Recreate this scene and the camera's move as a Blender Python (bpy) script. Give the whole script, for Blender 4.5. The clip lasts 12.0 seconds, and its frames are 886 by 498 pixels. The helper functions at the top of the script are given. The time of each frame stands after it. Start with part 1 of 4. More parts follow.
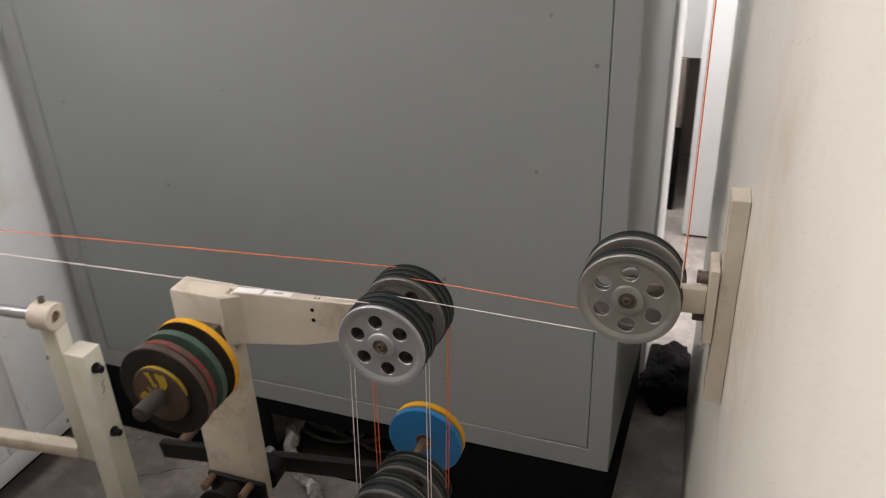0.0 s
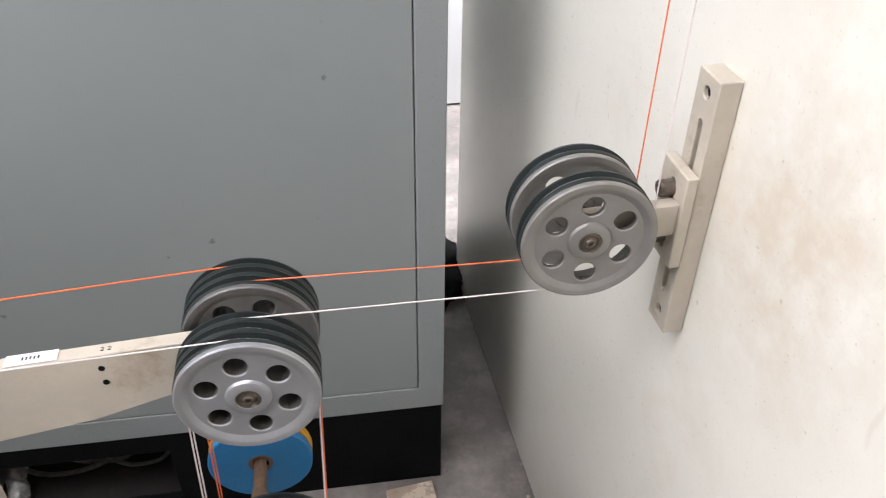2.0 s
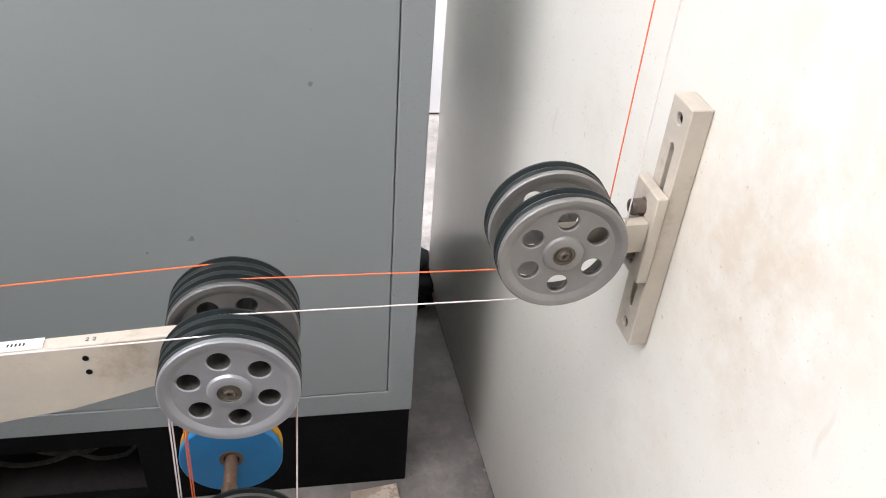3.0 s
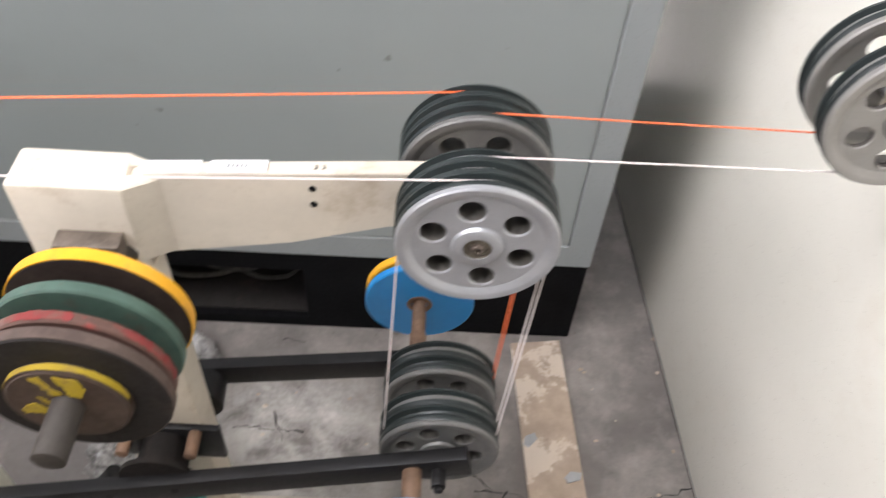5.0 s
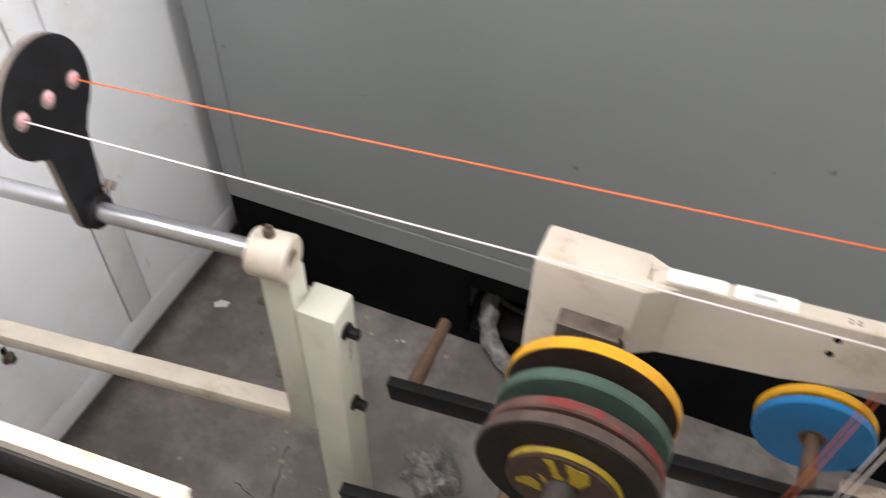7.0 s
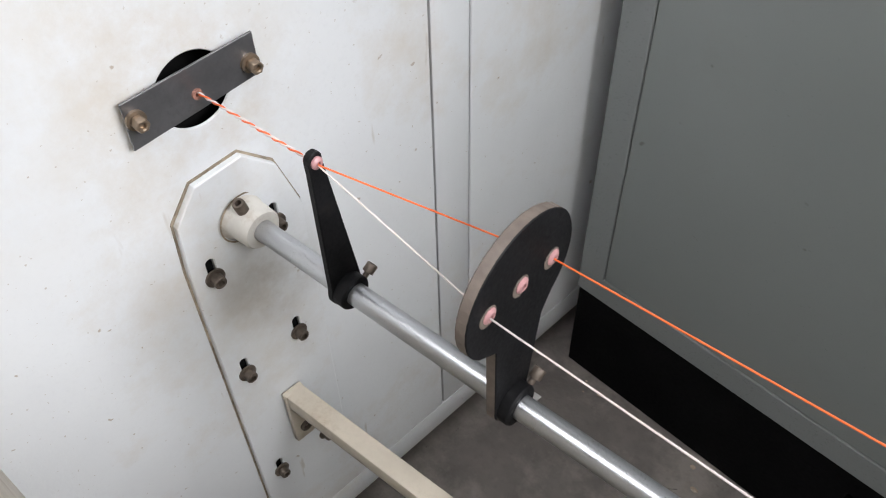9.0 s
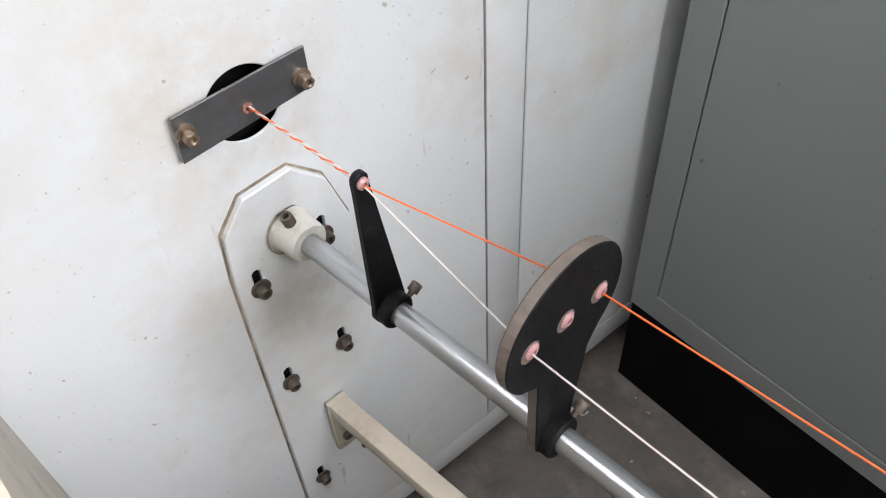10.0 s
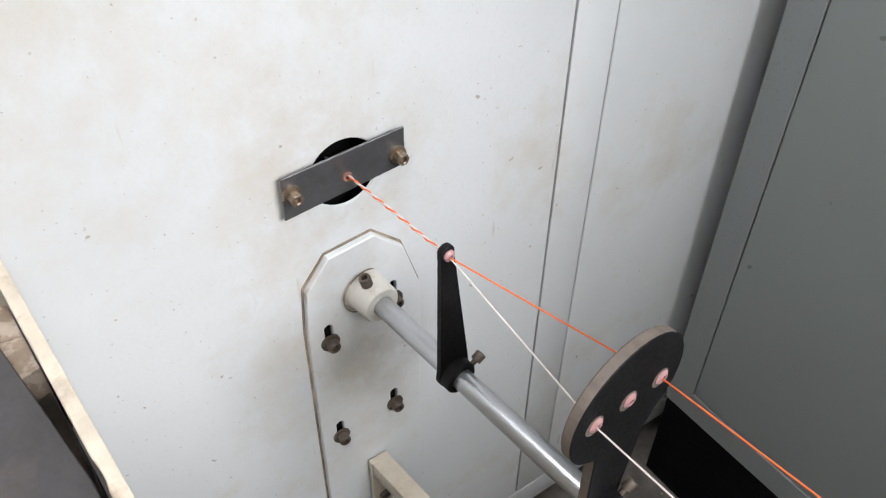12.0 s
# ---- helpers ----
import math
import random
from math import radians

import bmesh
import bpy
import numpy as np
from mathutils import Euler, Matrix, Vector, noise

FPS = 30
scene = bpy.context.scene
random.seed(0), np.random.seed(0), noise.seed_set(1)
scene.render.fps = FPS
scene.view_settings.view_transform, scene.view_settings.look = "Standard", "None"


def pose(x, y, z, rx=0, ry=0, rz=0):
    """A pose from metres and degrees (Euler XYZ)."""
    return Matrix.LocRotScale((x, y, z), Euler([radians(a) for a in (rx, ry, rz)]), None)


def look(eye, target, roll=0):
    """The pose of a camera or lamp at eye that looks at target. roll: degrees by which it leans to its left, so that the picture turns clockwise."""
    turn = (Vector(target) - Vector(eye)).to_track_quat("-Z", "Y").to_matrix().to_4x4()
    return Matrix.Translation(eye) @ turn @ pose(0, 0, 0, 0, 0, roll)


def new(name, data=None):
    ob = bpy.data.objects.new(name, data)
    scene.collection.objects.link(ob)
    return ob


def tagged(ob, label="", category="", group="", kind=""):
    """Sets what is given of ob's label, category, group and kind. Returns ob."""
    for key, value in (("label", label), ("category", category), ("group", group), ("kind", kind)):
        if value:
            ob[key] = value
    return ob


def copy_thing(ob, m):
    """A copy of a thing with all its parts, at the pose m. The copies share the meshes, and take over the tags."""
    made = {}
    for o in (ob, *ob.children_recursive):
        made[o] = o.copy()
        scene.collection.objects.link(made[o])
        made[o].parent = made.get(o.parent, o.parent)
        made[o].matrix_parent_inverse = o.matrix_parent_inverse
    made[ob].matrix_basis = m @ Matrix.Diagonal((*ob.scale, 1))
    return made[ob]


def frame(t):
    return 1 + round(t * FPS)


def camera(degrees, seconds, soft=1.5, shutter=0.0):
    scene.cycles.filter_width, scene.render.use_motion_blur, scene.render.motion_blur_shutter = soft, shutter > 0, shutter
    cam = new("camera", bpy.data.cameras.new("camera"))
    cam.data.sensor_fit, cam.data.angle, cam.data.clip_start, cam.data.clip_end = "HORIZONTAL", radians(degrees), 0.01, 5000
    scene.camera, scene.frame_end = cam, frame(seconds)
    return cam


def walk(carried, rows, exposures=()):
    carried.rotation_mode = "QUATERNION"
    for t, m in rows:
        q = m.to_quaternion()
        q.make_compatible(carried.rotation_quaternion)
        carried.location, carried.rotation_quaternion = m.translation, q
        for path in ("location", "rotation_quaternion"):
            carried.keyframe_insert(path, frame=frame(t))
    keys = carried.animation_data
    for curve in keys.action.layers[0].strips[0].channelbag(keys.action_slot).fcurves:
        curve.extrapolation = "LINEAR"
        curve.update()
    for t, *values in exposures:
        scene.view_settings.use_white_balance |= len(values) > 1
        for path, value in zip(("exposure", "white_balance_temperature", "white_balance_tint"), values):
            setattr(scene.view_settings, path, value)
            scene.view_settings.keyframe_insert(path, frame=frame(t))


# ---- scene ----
cam = camera(57.0, 12.0, soft=1.0, shutter=0.4)
PATH = [
    (0, (0.186, 0.407, 1.741), (-0.448, 2.052, 0.797), -2.4),
    (0.5, (-0.022, 0.485, 1.724), (-0.344, 2.169, 0.695), -3.9),
    (1, (-0.157, 0.572, 1.681), (-0.208, 2.218, 0.547), -4.2),
    (1.5, (-0.197, 0.714, 1.64), (-0.087, 2.326, 0.462), -2.0),
    (2, (-0.197, 0.782, 1.626), (0.049, 2.35, 0.409), 0.6),
    (2.5, (-0.205, 0.771, 1.637), (0.109, 2.327, 0.421), 3.5),
    (2.7, (-0.21, 0.754, 1.648), (0.119, 2.321, 0.449), 4.5),
    (4.3, (-0.273, 0.779, 1.619), (0.04, 2.325, 0.389), 5.1),
    (4.5, (-0.297, 0.816, 1.595), (-0.028, 2.309, 0.291), 5.4),
    (5, (-0.358, 0.894, 1.539), (-0.302, 2.213, 0.037), 4.5),
    (5.5, (-0.389, 0.925, 1.522), (-0.523, 2.119, -0.077), 1.4),
    (6, (-0.413, 0.934, 1.514), (-0.634, 2.085, -0.106), 1.2),
    (6.5, (-0.493, 0.92, 1.537), (-0.81, 2.109, -0.039), 2.5),
    (7, (-0.639, 0.902, 1.588), (-1.126, 2.152, 0.105), 1.5),
    (7.5, (-0.744, 0.872, 1.611), (-1.393, 2.135, 0.202), -0.6),
    (7.7, (-0.801, 0.877, 1.606), (-1.513, 2.121, 0.211), -0.6),
    (9.3, (-1.03, 1.085, 1.539), (-2.039, 1.956, 0.048), -2.2),
    (9.5, (-1.034, 1.087, 1.54), (-2.057, 1.941, 0.05), -2.5),
    (10, (-1.031, 1.088, 1.548), (-2.099, 1.906, 0.068), -3.8),
    (10.5, (-1.023, 1.084, 1.554), (-2.123, 1.894, 0.093), -3.8),
    (11, (-1.019, 1.065, 1.572), (-2.158, 1.903, 0.158), -1.1),
    (11.5, (-1.029, 1.04, 1.58), (-2.201, 1.904, 0.209), 0.7),
    (12, (-1.021, 1.022, 1.593), (-2.232, 1.871, 0.246), 0.6),
]
EXPOSURES = [
    (0.0, -1.65, 7050, 14), (0.5, -1.4, 6800, 12), (1.0, -1.18, 6700, 12), (1.5, -1.0, 6550, 12), (2.5, -0.76, 6350, 13),
    (4.3, -0.7, 6350, 12), (4.8, -0.5, 6400, 12), (5.5, -0.2, 6600, 14), (6.0, -0.22, 6650, 15), (6.5, -0.52, 6850, 16),
    (7.0, -1.03, 6650, 13), (7.5, -1.3, 6500, 10), (9.3, -1.6, 6500, 10), (10.5, -1.6, 6500, 10), (12.0, -1.66, 6500, 9),
]
walk(cam, [(t, look(eye, target, roll)) for t, eye, target, roll in PATH], EXPOSURES)

# ---- light: overcast daylight through the hall's big openings, plus two added fills ----
world = bpy.data.worlds.new("overcast")
scene.world = world
world.use_nodes = True
wn = world.node_tree.nodes
sky = wn.new("ShaderNodeTexSky")
sky.sky_type, sky.sun_disc, sky.sun_elevation, sky.sun_rotation = "NISHITA", False, radians(50), radians(200)
world.node_tree.links.new(sky.outputs["Color"], wn["Background"].inputs["Color"])
wn["Background"].inputs["Strength"].default_value = 0.05


def area_lamp(name, m, sx, sy, watts, colour):
    lamp = bpy.data.lights.new(name, "AREA")
    lamp.shape, lamp.size, lamp.size_y, lamp.energy, lamp.color = "RECTANGLE", sx, sy, watts, colour
    ob = new(name, lamp)
    ob.matrix_world = m
    return ob


area_lamp("gate_daylight", look((-0.4, -3.35, 2.0), (-0.6, 2.0, 0.9)), 5.0, 2.8, 12, (1.0, 0.97, 0.92))
area_lamp("skylight_east", look((3.4, 2.35, 4.3), (-1.6, 1.5, 0.9)), 2.6, 1.6, 1230, (0.965, 0.965, 1.0))
area_lamp("skylight_west", look((-4.4, 0.4, 4.3), (0.2, 1.2, 0.9)), 4.6, 1.6, 400, (1.0, 0.955, 0.985))
# Unseen fill lamp added overhead to brighten the upper cabinet and the stand.
area_lamp("fill_front", look((-1.15, 0.7, 3.3), (-1.15, 1.3, 0.0)), 2.0, 1.1, 135, (0.975, 0.97, 1.0))
# Unseen fill lamp added to brighten the passage behind the cabinet.
area_lamp("fill_rear", look((-0.75, 3.3, 2.9), (0.35, 3.75, 0.9)), 1.0, 0.7, 330, (0.93, 0.96, 1.0))


# ---- materials ----
def material(name, base, rough=0.5, metal=0.0, vary=0.12, scale=6.0, fine=90.0, bump=0.1, stain=None, stain_amount=0.45, stain_scale=3.0, spec=0.5, stain_lo=0.56, smudge_and_light=(), speck=None, speck_scale=24.0, grit=0.55, stain_width=0.19, streak=None, streak_amount=0.6):
    m = bpy.data.materials.new(name)
    m.use_nodes = True
    nt = m.node_tree
    nd, ln = nt.nodes, nt.links
    bs = nd["Principled BSDF"]
    geo = nd.new("ShaderNodeNewGeometry")

    def noise_node(sc, detail=4.0, rough_=0.6):
        n = nd.new("ShaderNodeTexNoise")
        n.inputs["Scale"].default_value, n.inputs["Detail"].default_value, n.inputs["Roughness"].default_value = sc, detail, rough_
        ln.new(geo.outputs["Position"], n.inputs["Vector"])
        return n

    def mix(a, b, fac):
        x = nd.new("ShaderNodeMix")
        x.data_type = "RGBA"
        for sock, v in (("A", a), ("B", b)):
            s_ = [i for i in x.inputs if i.name == sock and i.type == "RGBA"][0]
            if isinstance(v, tuple):
                s_.default_value = (*v, 1)
            else:
                ln.new(v, s_)
        ln.new(fac, x.inputs[0])
        return [o for o in x.outputs if o.type == "RGBA"][0]

    def ramp(src, lo, hi, top=1.0):
        r = nd.new("ShaderNodeMapRange")
        r.inputs["From Min"].default_value, r.inputs["From Max"].default_value, r.inputs["To Max"].default_value = lo, hi, top
        ln.new(src, r.inputs["Value"])
        return r.outputs["Result"]

    dark = tuple(c * (1 - vary) for c in base)
    light = tuple(min(1.0, c * (1 + vary)) for c in base)
    big, small = noise_node(scale), noise_node(fine, 3.0)
    col = mix(dark, light, ramp(big.outputs["Fac"], 0.35, 0.65))
    col = mix(col, dark, ramp(small.outputs["Fac"], 0.52, 0.8, 0.6))
    if stain:
        patch = noise_node(stain_scale, 8.0, 0.7)
        col = mix(col, stain, ramp(patch.outputs["Fac"], stain_lo, stain_lo + stain_width, stain_amount))
    for spot, reach, shade, amount in smudge_and_light:
        far = nd.new("ShaderNodeVectorMath")
        far.operation, far.inputs[1].default_value = "DISTANCE", spot
        ln.new(geo.outputs["Position"], far.inputs[0])
        near = nd.new("ShaderNodeMapRange")
        near.inputs["From Min"].default_value, near.inputs["From Max"].default_value, near.inputs["To Min"].default_value, near.inputs["To Max"].default_value = reach * 0.35, reach, 1.0, 0.0
        ln.new(far.outputs["Value"], near.inputs["Value"])
        blotch = noise_node(11.0, 6.0, 0.7)
        both = nd.new("ShaderNodeMath")
        both.operation = "MULTIPLY"
        ln.new(near.outputs["Result"], both.inputs[0])
        ln.new(ramp(blotch.outputs["Fac"], 0.38, 0.66, amount), both.inputs[1])
        col = mix(col, shade, both.outputs["Value"])
    if speck:
        dots = noise_node(speck_scale, 2.5, 0.5)
        col = mix(col, speck, ramp(dots.outputs["Fac"], 0.735, 0.765, 0.7))
        fleck = noise_node(speck_scale * 3.1, 2.0, 0.5)
        col = mix(col, speck, ramp(fleck.outputs["Fac"], 0.725, 0.76, grit))
    if streak:
        for squeeze, reach, low in (((34, 30, 5.5), 1.0, 0.70), ((16, 60, 60), 0.6, 0.735)):
            lay = nd.new("ShaderNodeMapping")
            lay.inputs["Scale"].default_value = squeeze
            lay.inputs["Rotation"].default_value = (0.25, 0.0, 0.3)
            ln.new(geo.outputs["Position"], lay.inputs["Vector"])
            mark = noise_node(1.0, 3.0, 0.6)
            ln.new(lay.outputs["Vector"], mark.inputs["Vector"])
            col = mix(col, streak, ramp(mark.outputs["Fac"], low, low + 0.05, streak_amount * reach))
    ln.new(col, bs.inputs["Base Color"])
    rr = nd.new("ShaderNodeMapRange")
    rr.inputs["From Min"].default_value, rr.inputs["From Max"].default_value = 0.25, 0.75
    rr.inputs["To Min"].default_value, rr.inputs["To Max"].default_value = max(0.03, rough - 0.08), min(1.0, rough + 0.08)
    ln.new(small.outputs["Fac"], rr.inputs["Value"])
    ln.new(rr.outputs["Result"], bs.inputs["Roughness"])
    bs.inputs["Metallic"].default_value = metal
    bs.inputs["Specular IOR Level"].default_value = spec
    if bump:
        bp = nd.new("ShaderNodeBump")
        bp.inputs["Strength"].default_value, bp.inputs["Distance"].default_value = bump, 0.002
        ln.new(small.outputs["Fac"], bp.inputs["Height"])
        ln.new(bp.outputs["Normal"], bs.inputs["Normal"])
    return m


M_CAB = material("grey_cabinet_paint", (0.242, 0.263, 0.259), 0.34, vary=0.03, scale=1.5, fine=260, bump=0.04, stain=(0.19, 0.19, 0.177), stain_amount=0.2, stain_scale=5, speck=(0.12, 0.115, 0.105), speck_scale=30, grit=0.05)
M_EDGE = material("grey_cabinet_frame", (0.245, 0.262, 0.262), 0.32, vary=0.03, scale=1.5, fine=260, bump=0.04)
M_BLACK = material("black_plinth_paint", (0.004, 0.004, 0.0045), 0.7, spec=0.08, vary=0.3, scale=8, fine=120, bump=0.1, stain=(0.012, 0.011, 0.010), stain_amount=0.3)
M_SEAM = material("brown_grime", (0.30, 0.25, 0.185), 0.8, vary=0.4, scale=40, stain=(0.12, 0.09, 0.065), stain_amount=0.9, stain_lo=0.45, stain_scale=22)
M_COLLAR = material("grimy_white_paint", (0.62, 0.60, 0.55), 0.45, vary=0.08, scale=20, fine=150, bump=0.1, stain=(0.34, 0.26, 0.18), stain_amount=0.7, stain_lo=0.5, stain_scale=26)
# Near-black that paints the shade inside holes, seams and gaps.
M_SHADE = material("painted_shade", (0.006, 0.006, 0.006), 0.9, spec=0.1)
M_WHITE = material("white_enclosure_paint", (0.71, 0.73, 0.745), 0.38, vary=0.04, scale=2.5, fine=170, bump=0.12, stain=(0.50, 0.40, 0.26), stain_amount=0.33, stain_scale=4.5, stain_lo=0.52, smudge_and_light=(((-1.645, 1.33, 1.06), 0.16, (0.50, 0.40, 0.27), 0.45), ((-1.645, 1.15, 1.22), 0.3, (0.58, 0.50, 0.38), 0.3), ((-1.635, 1.36, 0.78), 0.1, (0.40, 0.36, 0.31), 0.6)), speck=(0.34, 0.27, 0.19), speck_scale=58, streak=(0.42, 0.37, 0.30), streak_amount=0.55)
M_CREAM = material("cream_enclosure_paint", (0.77, 0.75, 0.67), 0.33, vary=0.04, scale=2.0, fine=200, bump=0.06, stain=(0.56, 0.47, 0.35), stain_amount=0.32, stain_scale=3.0, smudge_and_light=(((0.23, 1.36, 1.12), 0.22, (0.56, 0.46, 0.33), 0.55), ((0.24, 1.25, 1.35), 0.25, (0.58, 0.49, 0.37), 0.5)), speck=(0.48, 0.41, 0.32), speck_scale=70, streak=(0.60, 0.54, 0.44), streak_amount=0.35)
M_STAND = material("cream_stand_paint", (0.53, 0.475, 0.39), 0.45, vary=0.08, scale=12, fine=140, bump=0.12, stain=(0.28, 0.20, 0.12), stain_amount=0.7, stain_scale=13, stain_lo=0.53)
M_BRACKET = material("dirty_beige_paint", (0.50, 0.45, 0.37), 0.45, vary=0.08, scale=14, fine=140, bump=0.12, stain=(0.26, 0.20, 0.13), stain_amount=0.6, stain_scale=18)
M_POST = material("pale_green_cream_paint", (0.57, 0.557, 0.468), 0.42, vary=0.05, scale=12, fine=140, bump=0.1, stain=(0.34, 0.29, 0.19), stain_amount=0.4, stain_scale=14)
# First spot: a real pale patch, enlarged to paint in brighter light.
M_FLOOR = material("worn_concrete", (0.165, 0.147, 0.135), 0.62, vary=0.2, scale=7, fine=60, bump=0.6, stain=(0.33, 0.297, 0.27), stain_amount=0.6, stain_lo=0.47, stain_width=0.14, stain_scale=5.0, smudge_and_light=(((-0.60, 1.70, 0.0), 0.24, (0.66, 0.62, 0.58), 0.9), ((-0.05, 1.55, 0.0), 0.2, (0.15, 0.125, 0.105), 0.7), ((-1.25, 1.45, 0.0), 0.3, (0.14, 0.115, 0.095), 0.7), ((-0.74, 1.60, 0.0), 0.14, (0.13, 0.11, 0.09), 0.7)), speck=(0.085, 0.07, 0.056), speck_scale=21)
# Dark colour of the added faces inside the bin.
M_BIN_DARK = material("bin_inner_dark", (0.05, 0.045, 0.04), 0.8, vary=0.3, scale=14, fine=90, bump=0.3)
M_CRACK = material("crack_dirt", (0.03, 0.028, 0.025), 0.95)
M_ALU = material("cast_aluminium", (0.39, 0.395, 0.41), 0.36, metal=0.6, vary=0.06, scale=30, fine=300, bump=0.05)
M_ALU_WARM = material("warm_grey_aluminium", (0.26, 0.25, 0.236), 0.42, metal=0.5, vary=0.06, scale=30, fine=300, bump=0.05)
# Darker aluminium that paints the rear pulley's shade; dancer pulleys share it.
M_ALU_DARK = material("darkened_aluminium", (0.145, 0.142, 0.136), 0.45, metal=0.4, vary=0.1, scale=30, fine=260, bump=0.08)
M_RUBBER = material("black_rubber_belt", (0.013, 0.018, 0.018), 0.4, spec=0.4, vary=0.2, scale=40, fine=300, bump=0.05)
M_STEEL = material("brushed_steel", (0.52, 0.53, 0.55), 0.32, metal=0.9, vary=0.02, scale=40, fine=900, bump=0.0)
M_BEAR = material("greasy_bearing_steel", (0.15, 0.13, 0.10), 0.35, metal=0.8, vary=0.2, scale=60, fine=300)
M_OXIDE = material("black_oxide_steel", (0.012, 0.0115, 0.012), 0.42, metal=0.1, spec=0.25, vary=0.2, scale=20, fine=200, bump=0.08)
M_GUIDE = material("grey_guide_steel", (0.20, 0.20, 0.21), 0.36, metal=0.75, vary=0.15, scale=25, fine=220, bump=0.05, stain=(0.30, 0.17, 0.12), stain_amount=0.25, stain_scale=14)
M_DARKPLATE = material("black_phenolic_plate", (0.009, 0.009, 0.010), 0.55, spec=0.18, vary=0.25, scale=25, fine=260, bump=0.06, stain=(0.05, 0.042, 0.036), stain_amount=0.3, stain_scale=18)
M_PLATE_EDGE = material("worn_plate_edge", (0.16, 0.13, 0.11), 0.6, vary=0.2, scale=40)
M_RUST = material("rusty_steel", (0.16, 0.095, 0.06), 0.62, metal=0.25, vary=0.3, scale=22, fine=160, bump=0.25, stain=(0.09, 0.06, 0.045), stain_amount=0.6, stain_scale=18)
M_ROD = material("dull_grey_shaft", (0.040, 0.034, 0.029), 0.6, metal=0.2, spec=0.3, vary=0.2, scale=30, fine=200, bump=0.1)
M_BRONZE = material("yellow_zinc_bolt", (0.29, 0.225, 0.165), 0.38, metal=0.7, vary=0.2, scale=80)
M_BOLT = material("dirty_bolt_steel", (0.13, 0.105, 0.085), 0.48, metal=0.5, vary=0.3, scale=70, bump=0.1)
M_YELLOW = material("chipped_yellow_paint", (0.66, 0.33, 0.015), 0.42, vary=0.1, scale=20, stain=(0.12, 0.07, 0.04), stain_amount=0.8, stain_scale=38, speck=(0.035, 0.022, 0.016), speck_scale=42, grit=0.8)
M_BLUE = material("bright_blue_paint", (0.015, 0.19, 0.45), 0.35, vary=0.08, scale=15, fine=200, bump=0.05)
M_GREEN = material("worn_green_paint", (0.05, 0.088, 0.068), 0.5, spec=0.35, vary=0.15, scale=25, stain=(0.08, 0.055, 0.042), stain_amount=0.85, stain_lo=0.55, stain_scale=42)
M_RED = material("worn_red_brown_paint", (0.10, 0.055, 0.043), 0.55, spec=0.25, vary=0.2, scale=25, stain=(0.48, 0.035, 0.035), stain_amount=1.0, stain_scale=9)
M_BROWN = material("brown_cast_iron", (0.030, 0.021, 0.0175), 0.6, metal=0.0, spec=0.2, vary=0.25, scale=30, fine=160, bump=0.15, stain=(0.09, 0.062, 0.048), stain_amount=0.5, stain_scale=16)
M_IRON = material("dark_cast_iron", (0.0125, 0.0105, 0.0095), 0.6, metal=0.0, spec=0.2, vary=0.2, scale=25, fine=160, bump=0.15, stain=(0.05, 0.036, 0.028), stain_amount=0.5, stain_scale=14)
M_WORNRIM = material("worn_brown_rim", (0.082, 0.058, 0.048), 0.6, spec=0.25, metal=0.1, vary=0.25, scale=40, fine=200, bump=0.15, stain=(0.06, 0.045, 0.04), stain_amount=0.6, stain_scale=30)
M_PATCHY = material("brown_iron_with_yellow_paint", (0.05, 0.031, 0.022), 0.5, metal=0.2, vary=0.2, scale=25, fine=160, bump=0.15, stain=(0.20, 0.15, 0.02), stain_amount=0.9, stain_lo=0.6, stain_scale=18)
M_REDPAINT = material("bright_red_paint", (0.17, 0.028, 0.026), 0.6, spec=0.25, vary=0.15, scale=60, stain=(0.11, 0.06, 0.047), stain_amount=0.95, stain_lo=0.46, stain_scale=55)
M_YELLOWOLD = material("dull_yellow_paint", (0.33, 0.235, 0.018), 0.55, spec=0.3, vary=0.15, scale=60, stain=(0.13, 0.085, 0.045), stain_amount=0.85, stain_lo=0.48, stain_scale=60)
M_TEAL = material("teal_plastic", (0.01, 0.17, 0.15), 0.4, vary=0.1)
M_PINK = material("pink_ceramic", (0.50, 0.27, 0.275), 0.35, vary=0.12, scale=120, bump=0.02)
M_ORANGE = material("orange_wire_insulation", (0.80, 0.16, 0.05), 0.4, vary=0.05, bump=0.0)
M_WIRE = material("white_wire_insulation", (0.70, 0.63, 0.61), 0.4, vary=0.04, bump=0.0)
M_COPPER = material("copper_stained_ceramic", (0.30, 0.15, 0.115), 0.5, vary=0.3, scale=200, bump=0.05)
M_RIM = material("worn_rim_paint", (0.66, 0.58, 0.47), 0.6, vary=0.15, scale=30, fine=120, bump=0.4, stain=(0.30, 0.20, 0.12), stain_amount=0.9, stain_lo=0.52, stain_scale=17, speck=(0.12, 0.08, 0.05), speck_scale=45)
M_PAPER = material("white_paper_label", (0.80, 0.80, 0.78), 0.6, vary=0.03)
M_INK = material("black_ink", (0.04, 0.04, 0.045), 0.7)
M_BOARD = material("chipped_beige_board", (0.40, 0.31, 0.235), 0.7, vary=0.15, scale=22, fine=60, bump=0.5, stain=(0.62, 0.53, 0.44), stain_amount=0.8, stain_lo=0.52, stain_width=0.03, stain_scale=11, speck=(0.16, 0.11, 0.075), speck_scale=30)
# Dark colour that paints the shade on the sides of the pulley holes.
M_HOLE_SHADE = material("shaded_hole_side", (0.085, 0.078, 0.07), 0.5, metal=0.3, vary=0.2, scale=60)
